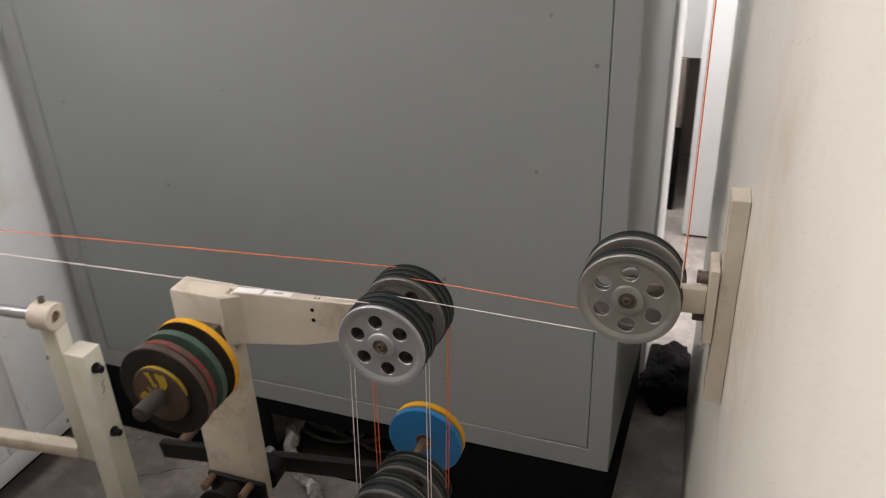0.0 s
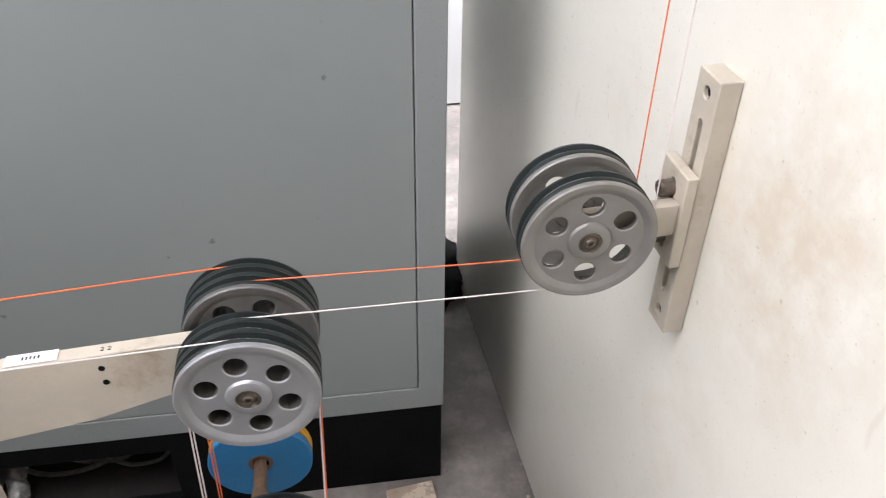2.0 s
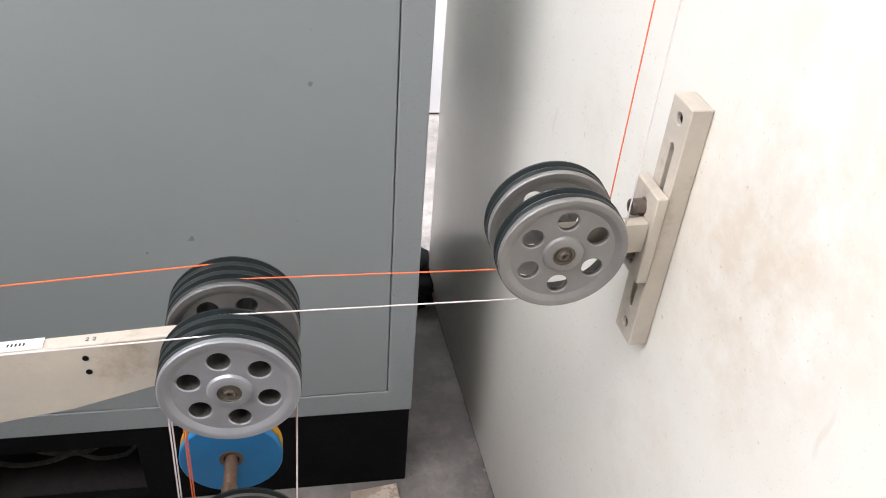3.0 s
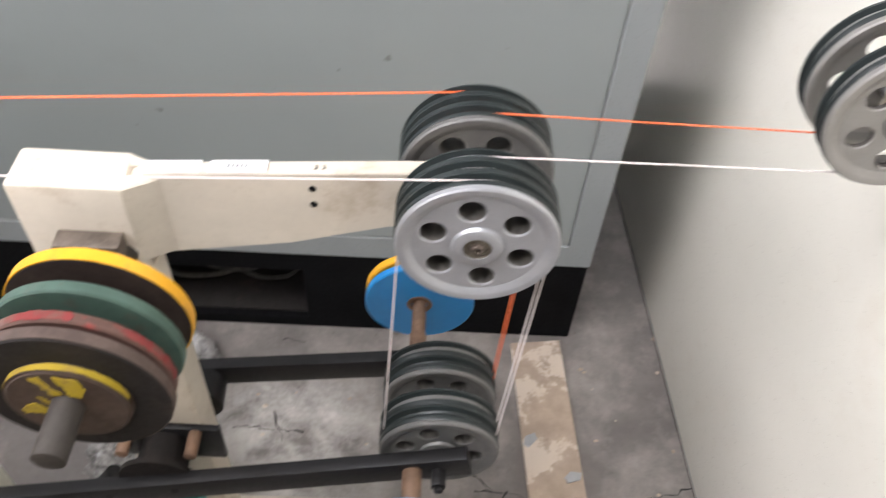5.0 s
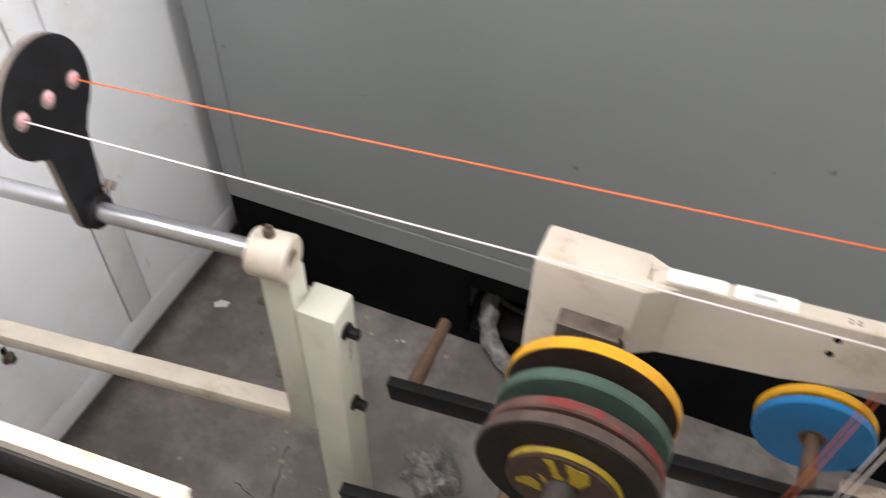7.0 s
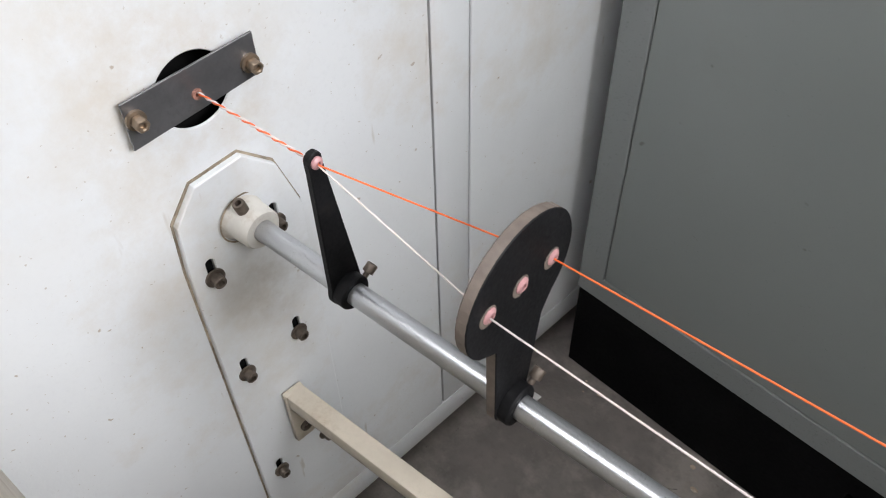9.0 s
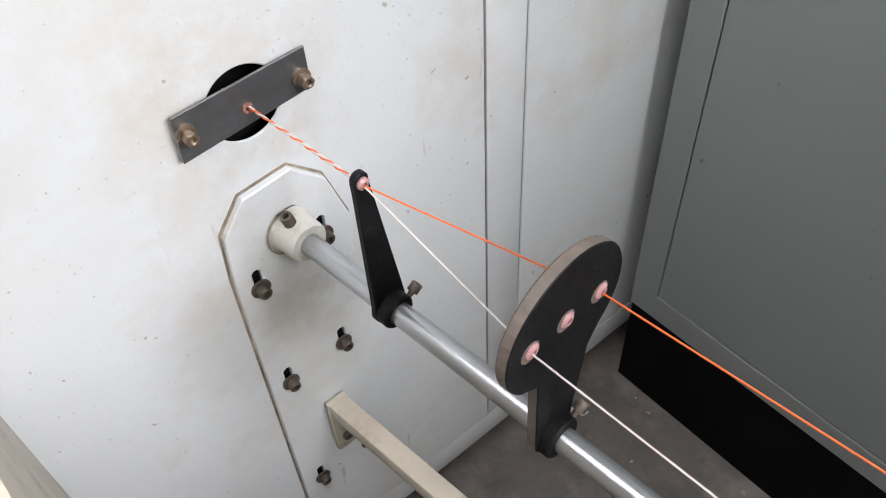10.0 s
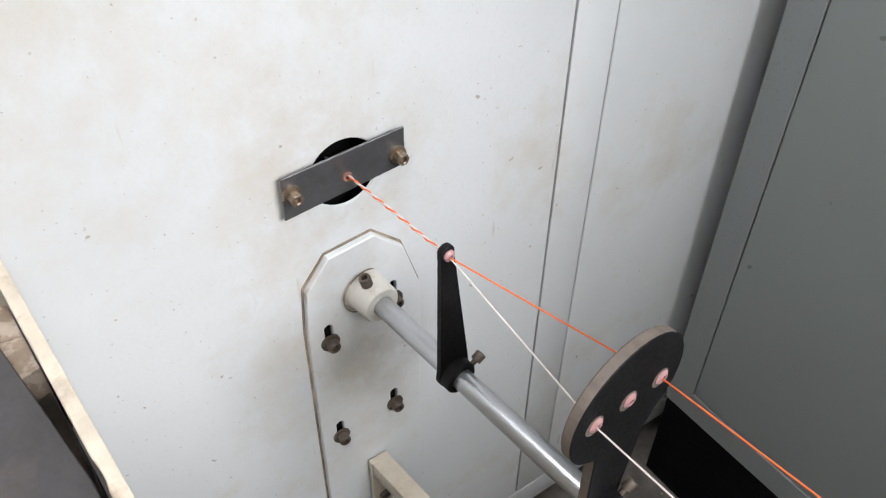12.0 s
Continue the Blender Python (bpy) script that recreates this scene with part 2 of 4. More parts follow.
M_CABLE = material("dusty_grey_cable", (0.07, 0.066, 0.06), 0.6, spec=0.3, vary=0.3, scale=60, fine=180, bump=0.2)
M_HOSE = material("black_corrugated_rubber", (0.014, 0.0135, 0.0125), 0.6, spec=0.3, vary=0.3, scale=60, fine=180, bump=0.3)
M_SHEET = material("dark_worn_sheet", (0.055, 0.05, 0.052), 0.55, vary=0.25, scale=10, fine=120, bump=0.2, stain=(0.11, 0.085, 0.07), stain_amount=0.5, stain_scale=9)
M_CLOTH = material("dark_grey_cloth", (0.012, 0.0115, 0.012), 0.9, spec=0.1, vary=0.3, scale=12, fine=200, bump=0.4)
M_HALL = material("pale_hall_wall", (0.30, 0.29, 0.27), 0.8, vary=0.08, scale=1.2, fine=40, bump=0.2, stain=(0.35, 0.31, 0.27), stain_amount=0.4, stain_scale=1.0)
M_BROWNWALL = material("brown_lower_wall", (0.16, 0.13, 0.115), 0.8, vary=0.15, scale=1.2, fine=40, bump=0.2)
M_DOORWHITE = material("white_door_paint", (0.78, 0.79, 0.80), 0.5, vary=0.03, scale=2, fine=120, bump=0.03)
M_FILM = material("dusty_clear_film", (0.20, 0.19, 0.18), 0.25, vary=0.3, scale=50, bump=0.5, stain=(0.42, 0.41, 0.39), stain_amount=0.8, stain_lo=0.5, stain_scale=30)


# ---- building helpers ----
def edge_material(ob, mat, axis):
    """Gives the narrow sides of a plate another look than its two faces."""
    ob.data.materials.append(mat)
    for f in ob.data.polygons:
        if abs(f.normal[axis]) < 0.5:
            f.material_index = 1


def place_of(ob):
    """The pose of ob in the world, through its parents."""
    m = ob.matrix_basis.copy()
    while ob.parent:
        ob = ob.parent
        m = ob.matrix_basis @ m
    return m


def thing(name, base, label, category, group="", kind="", turn=0.0):
    ob = new(name)
    ob.empty_display_size = 0.05
    ob.matrix_basis = pose(*base, 0, 0, turn)
    return tagged(ob, label, category, group, kind)


def part(name, bm, mat, parent, label="", local=False, smooth=True):
    """Links a bmesh, built in world places (or in the parent's own), as one mesh under parent."""
    if not local:
        bmesh.ops.transform(bm, matrix=place_of(parent).inverted(), verts=bm.verts)
    bmesh.ops.recalc_face_normals(bm, faces=bm.faces)
    me = bpy.data.meshes.new(name)
    if smooth:
        for e in bm.edges:
            e.smooth = len(e.link_faces) == 2 and e.calc_face_angle(3.0) < radians(35)
        for f in bm.faces:
            f.smooth = True
    bm.to_mesh(me)
    bm.free()
    me.materials.append(mat)
    ob = new(name, me)
    ob.parent = parent
    if label:
        ob["label"] = label
    return ob


def single(name, bm, mat, label, category, group="", kind="", smooth=True):
    """One mesh that is a thing of its own; its origin is at its middle, on its underside."""
    pts = [v.co for v in bm.verts]
    base = Vector(((min(p.x for p in pts) + max(p.x for p in pts)) / 2, (min(p.y for p in pts) + max(p.y for p in pts)) / 2, min(p.z for p in pts)))
    bmesh.ops.translate(bm, vec=-base, verts=bm.verts)
    holder = part(name, bm, mat, None, "", True, smooth)
    holder.location = base
    return tagged(holder, label, category, group, kind)


def soften(bm, width, segments=2, angle=40):
    es = [e for e in bm.edges if len(e.link_faces) == 2 and e.calc_face_angle(0) > radians(angle)]
    if es and width > 0:
        bmesh.ops.bevel(bm, geom=es, offset=width, segments=segments, profile=0.5, affect="EDGES", clamp_overlap=True)
    return bm


def box(x0, x1, y0, y1, z0, z1, round_=0.002):
    bm = bmesh.new()
    bmesh.ops.create_cube(bm, size=1, matrix=Matrix.LocRotScale(((x0 + x1) / 2, (y0 + y1) / 2, (z0 + z1) / 2), None, (x1 - x0, y1 - y0, z1 - z0)))
    return soften(bm, round_)


def frame_of(a, b, up=(0, 0, 1)):
    """A pose at a whose z points to b."""
    a, b = Vector(a), Vector(b)
    z = (b - a).normalized()
    x = Vector(up).cross(z)
    x = x.normalized() if x.length > 1e-4 else Vector((1, 0, 0))
    y = z.cross(x)
    return Matrix.Translation(a) @ Matrix((x, y, z)).transposed().to_4x4()


def rod(a, b, r, seg=24, r2=None, round_=0.0015):
    bm = bmesh.new()
    n = (Vector(b) - Vector(a)).length
    bmesh.ops.create_cone(bm, cap_ends=True, segments=seg, radius1=r, radius2=r if r2 is None else r2, depth=n, matrix=frame_of(a, b) @ Matrix.Translation((0, 0, n / 2)))
    return soften(bm, round_, 2, 60)


def bar(a, b, wide, high, round_=0.0015):
    """A flat bar from a to b: wide sideways, high upwards."""
    bm = bmesh.new()
    n = (Vector(b) - Vector(a)).length
    bmesh.ops.create_cube(bm, size=1, matrix=frame_of(a, b) @ Matrix.Translation((0, 0, n / 2)) @ Matrix.Diagonal((wide, high, n, 1)))
    return soften(bm, round_)


def lathe(profile, m, seg=64, closed=True):
    """Turns a profile of (along, radius) round the z axis of m."""
    bm = bmesh.new()
    rings = []
    for h, r in profile:
        rings.append([bm.verts.new(m @ Vector((r * math.cos(2 * math.pi * k / seg), r * math.sin(2 * math.pi * k / seg), h))) for k in range(seg)])
    n = len(rings)
    for i in range(n if closed else n - 1):
        a, b = rings[i], rings[(i + 1) % n]
        for k in range(seg):
            bm.faces.new((a[k], a[(k + 1) % seg], b[(k + 1) % seg], b[k]))
    return bm


def ring_points(cx, cy, r, n=20, start=0.0):
    return [(cx + r * math.cos(start + 2 * math.pi * k / n), cy + r * math.sin(start + 2 * math.pi * k / n)) for k in range(n)]


def slot_points(cx, cy, length, width, n=7):
    """An upright slot with round ends."""
    r, h = width / 2, length / 2 - width / 2
    pts = [(cx + r * math.cos(math.pi * k / n), cy + h + r * math.sin(math.pi * k / n)) for k in range(n + 1)]
    return pts + [(cx - r * math.cos(math.pi * k / n), cy - h - r * math.sin(math.pi * k / n)) for k in range(n + 1)]


def prism(outline, holes, depth, m, round_=0.0):
    """A flat plate: outline and holes in m's x-y plane, thick along m's z."""
    bm = bmesh.new()
    edges = []
    for loop in (outline, *holes):
        vs = [bm.verts.new((x, y, 0)) for x, y in loop]
        edges += [bm.edges.new((vs[i], vs[(i + 1) % len(vs)])) for i in range(len(vs))]
    bmesh.ops.triangle_fill(bm, edges=edges, use_beauty=True, use_dissolve=False)
    made = bmesh.ops.extrude_face_region(bm, geom=list(bm.faces))
    bmesh.ops.translate(bm, vec=(0, 0, depth), verts=[v for v in made["geom"] if isinstance(v, bmesh.types.BMVert)])
    bmesh.ops.recalc_face_normals(bm, faces=bm.faces)
    soften(bm, round_, 1, 60)
    bmesh.ops.transform(bm, matrix=m, verts=bm.verts)
    return bm


def tube(points, r, seg=8, ends=True):
    """A round cord along points."""
    bm = bmesh.new()
    pts = [Vector(p) for p in points]
    rings, side = [], Vector((0.3, 0.5, 0.8))
    for i, p in enumerate(pts):
        d = (pts[min(i + 1, len(pts) - 1)] - pts[max(i - 1, 0)]).normalized()
        side = (side - d * side.dot(d))
        side = side.normalized() if side.length > 1e-5 else d.orthogonal().normalized()
        other = d.cross(side)
        rings.append([bm.verts.new(p + r * (math.cos(2 * math.pi * k / seg) * side + math.sin(2 * math.pi * k / seg) * other)) for k in range(seg)])
    for a, b in zip(rings, rings[1:]):
        for k in range(seg):
            bm.faces.new((a[k], a[(k + 1) % seg], b[(k + 1) % seg], b[k]))
    if ends:
        bm.faces.new(rings[0])
        bm.faces.new(rings[-1])
    return bm


def smooth_line(knots, steps=8):
    """A soft line through knots."""
    k = [Vector(p) for p in knots]
    k = [2 * k[0] - k[1], *k, 2 * k[-1] - k[-2]]
    out = []
    for i in range(1, len(k) - 2):
        for j in range(steps):
            t = j / steps
            a, b, c, d = k[i - 1:i + 3]
            out.append(0.5 * (2 * b + (c - a) * t + (2 * a - 5 * b + 4 * c - d) * t * t + (3 * b - a - 3 * c + d) * t ** 3))
    return [*out, k[-2]]


def merged(*parts_):
    bm = bmesh.new()
    for p in parts_:
        me = bpy.data.meshes.new("tmp")
        p.to_mesh(me)
        p.free()
        bm.from_mesh(me)
        bpy.data.meshes.remove(me)
    return bm


def cap_screw(place, way, r, high, hexed=False):
    """A screw head at place that stands out along way, with a socket or as a hexagon on a washer."""
    m = frame_of(place, Vector(place) + Vector(way))
    if hexed:
        h = prism(ring_points(0, 0, r, 6), [ring_points(0, 0, r * 0.45, 10)], high, m @ Matrix.Translation((0, 0, high * 0.3)), r * 0.12)
        return merged(h, lathe([(0, 0.0005), (0, r * 1.35), (high * 0.3, r * 1.35), (high * 0.3, 0.0005)], m, 20), lathe([(high * 0.8, 0.0005), (high * 0.8, r * 0.45), (high * 0.9, r * 0.45), (high * 0.9, 0.0005)], m, 12))
    return lathe([(0, 0.0004), (0, r), (high * 0.9, r), (high, r * 0.9), (high, r * 0.55), (high * 0.5, r * 0.5), (high * 0.45, 0.0004)], m, 20)


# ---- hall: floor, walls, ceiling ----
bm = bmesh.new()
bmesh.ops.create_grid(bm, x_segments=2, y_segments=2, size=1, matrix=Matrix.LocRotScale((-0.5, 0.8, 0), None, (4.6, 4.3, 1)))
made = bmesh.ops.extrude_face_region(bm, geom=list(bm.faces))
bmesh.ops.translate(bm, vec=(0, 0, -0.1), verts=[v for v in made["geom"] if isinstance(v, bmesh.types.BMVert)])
single("floor", bm, M_FLOOR, "worn grey concrete floor with cracks and pale patches, one widened as painted light", "floor", kind="structure", smooth=False)
single("wall_north", prism([(-5.1, 0), (4.1, 0), (4.1, 4.6), (-5.1, 4.6)], [], 0.2, Matrix.Translation((0, 5.1, 0)) @ pose(0, 0, 0, 90)), M_HALL, "pale plastered hall wall", "wall", kind="structure", smooth=False)
single("wall_west", box(-5.3, -5.1, -3.5, 5.1, 0, 4.6, 0), M_HALL, "pale plastered hall wall", "wall", kind="structure")
single("wall_east", box(4.1, 4.3, -3.5, 5.1, 0, 4.6, 0), M_HALL, "pale plastered hall wall", "wall", kind="structure")
single("wall_south", prism([(-5.1, 0), (4.1, 0), (4.1, 4.6), (-5.1, 4.6)], [[(-2.95, 0.5), (2.15, 0.5), (2.15, 3.5), (-2.95, 3.5)]], 0.2, Matrix.Translation((0, -3.4, 0)) @ pose(0, 0, 0, 90)), M_HALL, "pale plastered hall wall with a wide opening", "wall", kind="structure", smooth=False)
single("ceiling", prism([(-5.3, -3.6), (4.3, -3.6), (4.3, 5.3), (-5.3, 5.3)], [[(2.4, 0.9), (3.9, 0.9), (3.9, 3.8), (2.4, 3.8)], [(-4.9, -2.0), (-3.4, -2.0), (-3.4, 2.8), (-4.9, 2.8)], [(-1.6, 2.8), (0.1, 2.8), (0.1, 3.8), (-1.6, 3.8)], [(-2.2, 0.0), (-0.1, 0.0), (-0.1, 1.4), (-2.2, 1.4)]], 0.15, Matrix.Translation((0, 0, 4.6))), M_HALL, "pale hall ceiling with skylight openings", "ceiling", kind="structure", smooth=False)


def cracks(name, lines, width, z=0.0012):
    """Dirt-filled cracks: thin jagged strips lying on the floor."""
    bm = bmesh.new()
    rnd = random.Random(7)
    for line in lines:
        pts = []
        for (ax, ay), (bx, by) in zip(line, line[1:]):
            n = max(2, int(math.hypot(bx - ax, by - ay) / 0.012))
            for k in range(n):
                pts.append((ax + (bx - ax) * k / n + rnd.uniform(-1, 1) * 0.0045, ay + (by - ay) * k / n + rnd.uniform(-1, 1) * 0.0045))
        pts.append(line[-1])
        prev = None
        for i, (x, y) in enumerate(pts):
            q, p = pts[min(i + 1, len(pts) - 1)], pts[max(i - 1, 0)]
            d = Vector((q[0] - p[0], q[1] - p[1], 0)).normalized()
            w = width * rnd.choice((0.25, 0.4, 0.6, 0.9, 1.2)) * rnd.uniform(0.6, 1.1)
            s_ = Vector((-d.y, d.x, 0)) * w
            cur = (bm.verts.new(Vector((x, y, z)) + s_), bm.verts.new(Vector((x, y, z)) - s_))
            if prev:
                bm.faces.new((prev[0], prev[1], cur[1], cur[0]))
            prev = cur
    return single(name, bm, M_CRACK, "dark dirt-filled cracks in the concrete floor", "floor cracks", kind="structure", smooth=False)


cracks("floor_crack", [[(-1.376, 1.819), (-1.319, 1.842), (-1.286, 1.875), (-1.241, 1.897)], [(-1.25, 1.58), (-1.233, 1.514), (-1.22, 1.454), (-1.196, 1.382)], [(-1.31, 1.466), (-1.252, 1.447), (-1.205, 1.392)], [(-0.23, 1.606), (-0.153, 1.60), (-0.066, 1.588), (0.041, 1.594), (0.146, 1.605), (0.22, 1.63)], [(-0.73, 1.726), (-0.656, 1.728), (-0.582, 1.72)], [(-0.647, 1.764), (-0.623, 1.698)], [(-0.52, 1.654), (-0.45, 1.662)], [(-0.2, 1.554), (-0.162, 1.608)], [(0.146, 1.605), (0.125, 1.576)], [(-0.66, 1.955), (-0.605, 1.947)], [(-0.27, 1.68), (-0.22, 1.635), (-0.191, 1.605)]], 0.0019)

# ---- grey cabinet behind the stand ----
cab = thing("grey_cabinet", (-0.806, 2.35, 0), "large grey-green painted steel cabinet on a black plinth", "cabinet")
CX0, CX1, CZ0, CZ1 = -1.606, -0.003, 0.252, 2.15
part("body", merged(box(CX0, CX1, 2.004, 2.68, CZ0, CZ1, 0.004)), M_CAB, cab)
PX0, PX1, PZ0, PZ1 = -1.547, -0.059, 0.317, 2.08
face = Matrix.Translation((0, 2.004, 0)) @ pose(0, 0, 0, 90)
part("front_frame", prism([(CX0, CZ0), (CX1, CZ0), (CX1, CZ1), (CX0, CZ1)], [[(PX0 - 0.002, PZ0 - 0.002), (PX1 + 0.002, PZ0 - 0.002), (PX1 + 0.002, PZ1 + 0.002), (PX0 - 0.002, PZ1 + 0.002)]], 0.014, face, 0.002), M_EDGE, cab, smooth=False)
part("door_panel", prism([(PX0, PZ0), (PX1, PZ0), (PX1, PZ1), (PX0, PZ1)], [], 0.013, face, 0.0015), M_CAB, cab, "flat grey-green panel", smooth=False)
part("plinth", prism([(CX0 + 0.004, 0), (CX1 - 0.004, 0), (CX1 - 0.004, CZ0), (CX0 + 0.004, CZ0)], [[(-1.0, 0.03), (-0.603, 0.03), (-0.603, 0.197), (-1.0, 0.197)]], 0.02, Matrix.Translation((0, 2.012, 0)) @ pose(0, 0, 0, 90), 0.002), M_BLACK, cab, "black painted steel plinth with an open hatch", smooth=False)
part("plinth_side", box(CX1 - 0.024, CX1 - 0.004, 2.014, 2.66, 0, CZ0 - 0.002), M_BLACK, cab)
# Dark iron colour here paints the shade inside the hatch.
part("plinth_floor", box(-1.02, -0.58, 2.014, 2.5, 0.0, 0.028), M_IRON, cab, "hatch floor, darkened to paint the shade inside")
cables = thing("cable_bundle", (-0.78, 2.06, 0.03), "loose black cables in the open hatch of the plinth", "cables")
for i, (x0, y0, z0, r, lean) in enumerate(((-0.86, 2.075, 0.115, 0.080, 0.25), (-0.80, 2.11, 0.11, 0.074, 0.4), (-0.71, 2.08, 0.10, 0.062, 0.3), (-0.90, 2.12, 0.105, 0.070, 0.2))):
    loop = []
    for k in range(34):
        a = 0.6 + k * 2 * math.pi * 1.35 / 33
        q = r * (1 + 0.10 * math.sin(2.3 * a + i))
        loop.append((x0 + 1.3 * q * math.cos(a), y0 + lean * q * math.sin(a) + 0.0022 * k, max(z0 + q * math.sin(a), 0.040)))
    part("cable", tube(loop, (0.006, 0.008, 0.005, 0.007)[i], 8), M_CABLE, cables)

# ---- white machine enclosure with the guide plate ----
WX = -1.645
west = thing("white_machine_enclosure", (-1.95, 0.9, 0), "dirty white painted steel machine enclosure with seams", "machine cabinet")
wf = Matrix(((0, 0, 1, 0), (1, 0, 0, 0), (0, 1, 0, 0), (0, 0, 0, 1)))
part("panel", prism([(-1.0, 0.158), (1.640, 0.158), (1.640, 1.6), (-1.0, 1.6)], [ring_points(1.331, 1.073, 0.041, 40)], 0.004, Matrix.Translation((WX - 0.004, 0, 0)) @ wf, 0.0015), M_WHITE, west, smooth=False)
part("panel", prism([(1.714, 0.158), (2.66, 0.158), (2.66, 1.6), (1.714, 1.6)], [], 0.02, Matrix.Translation((WX - 0.021, 0, 0)) @ wf, 0.0015), M_WHITE, west, smooth=False)
part("frame_strip", box(WX - 0.03, WX - 0.001, 1.644, 1.711, 0.155, 1.6, 0.0015), M_WHITE, west)
part("base_strip", box(WX - 0.03, WX - 0.0005, -1.0, 2.66, 0.088, 0.154, 0.0015), M_WHITE, west)
part("base", box(WX - 0.5, WX - 0.09, -0.95, 2.6, 0.0, 0.088), M_BLACK, west)
# Casing and backing are black to paint the shade behind opening and seams.
part("casing", merged(box(-2.3, WX - 0.06, -1.0, -0.95, 0.09, 1.6), box(-2.3, WX - 0.06, 2.6, 2.66, 0.09, 1.6), box(-2.3, -2.25, -0.95, 2.6, 0.09, 1.6), box(-2.3, WX - 0.021, -1.0, 2.66, 1.602, 1.63)), M_SHADE, west, "inside casing, black to paint its shade")
part("seam_backing", box(WX - 0.034, WX - 0.031, -0.94, 2.59, 0.09, 1.59, 0), M_SHADE, west)

guide = thing("guide_plate", (WX, 1.329, 1.05), "grey steel strip bolted across the round wire opening", "guide plate")
part("strip", prism([(1.2545, 1.050), (1.2552, 1.074), (1.262, 1.0745), (1.262, 1.079), (1.2558, 1.0785), (1.256, 1.102), (1.400, 1.111), (1.4, 1.084), (1.394, 1.0837), (1.394, 1.079), (1.3996, 1.0795), (1.400, 1.064)], [ring_points(1.329, 1.076, 0.0055, 14)], 0.003, Matrix.Translation((WX + 0.008, 0, 0)) @ wf, 0.0004), M_GUIDE, guide, smooth=False)
for y, z in ((1.265, 1.082), (1.390, 1.081)):
    part("bolt", cap_screw((WX + 0.011, y, z), (1, 0, 0), 0.0075, 0.012, True), M_BRONZE, guide, "yellow zinc hexagon bolt")
    part("spacer", rod((WX, y, z), (WX + 0.008, y, z), 0.006, 12), M_BRONZE, guide)
part("bushing", lathe([(0, 0.0026), (0, 0.006), (0.006, 0.0055), (0.006, 0.0026)], frame_of((WX + 0.007, 1.329, 1.076), (WX + 0.1, 1.329, 1.076)), 20), M_COPPER, guide, "copper-stained ceramic bushing")

# ---- bracket plate with clamp collar and the guide pipe ----
mount = thing("pipe_bracket", (WX, 1.34, 0.36), "white painted bracket plate with slotted bolts and clamp collar", "bracket")
out = [(1.255, 0.30), (1.261, 0.865), (1.266, 0.935), (1.297, 0.974), (1.357, 0.98), (1.395, 0.944), (1.418, 0.87), (1.412, 0.30)]
bolts = ((1.287, 0.842), (1.378, 0.866), (1.372, 0.660), (1.286, 0.651), (1.287, 0.384), (1.375, 0.388))
part("plate", prism(out, [slot_points(y, z + 0.006, 0.046, 0.011) for y, z in bolts], 0.010, Matrix.Translation((WX, 0, 0)) @ wf, 0.0012), M_WHITE, mount, smooth=False)
cy, cz = 1.337, 0.64
seam = [(cy + (y - cy) * 1.032, cz + (z - cz) * 1.008) for y, z in out]
part("seam", prism(seam, [], 0.0016, Matrix.Translation((WX, 0, 0)) @ wf), M_SEAM, mount, "brown grime line round the plate", smooth=False)
part("seam", lathe([(0, 0.0305), (0.0008, 0.0325), (0.0014, 0.0305)], frame_of((WX + 0.010, 1.340, 0.902), (WX + 0.1, 1.3495, 0.9014)), 40), M_SEAM, mount, "brown grime round the collar")
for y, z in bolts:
    # Black insert paints the shade at the bottom of each bolt opening.
    part("slot", prism(slot_points(y, z + 0.006, 0.045, 0.0105), [], 0.002, Matrix.Translation((WX + 0.001, 0, 0)) @ wf), M_SHADE, mount, "black insert painting the shade in a bolt opening", smooth=False)
    part("bolt", merged(cap_screw((WX + 0.010, y, z), (1, 0, 0), 0.0125, 0.0028), cap_screw((WX + 0.0128, y, z), (1, 0, 0), 0.0078, 0.011)), M_BOLT, mount, "dirty socket screw on a washer")
PA, PB = Vector((WX + 0.008, 1.340, 0.902)), Vector((-1.030, 1.4005, 0.898))
pm = frame_of(PA, PB)
part("collar", lathe([(0, 0.0126), (0, 0.030), (0.003, 0.0275), (0.010, 0.0255), (0.033, 0.0245), (0.036, 0.0225), (0.036, 0.0126)], pm, 40), M_COLLAR, mount, "grimy off-white clamp collar")
part("clamp_screw", cap_screw(pm @ Vector((-0.006, 0.0225, 0.016)), pm.to_3x3() @ Vector((-0.25, 0.97, 0)), 0.0072, 0.015), M_BOLT, mount)
single("guide_pipe", rod(PA, PB, 0.0123, 32), M_STEEL, "polished steel pipe clamped between bracket and post", "pipe")

def on_pipe(x):
    t = (x - PA.x) / (PB.x - PA.x)
    return PA.lerp(PB, t)


# single-eyelet arm
c = on_pipe(-1.475)
arm = thing("wire_guide", c, "black tapered arm with one pink ceramic eyelet", "wire guide")
TILT = math.atan2(PB.y - PA.y, PB.x - PA.x)


def square_to_pipe(at, dx):
    """The plane of a plate that sits square on the pipe at that place, its coordinates those of the hall."""
    return Matrix.Translation((at.x + dx, at.y, 0)) @ pose(0, 0, 0, 0, 0, math.degrees(TILT)) @ wf @ Matrix.Translation((-at.y, 0, 0))


ym = square_to_pipe(c, -0.007)
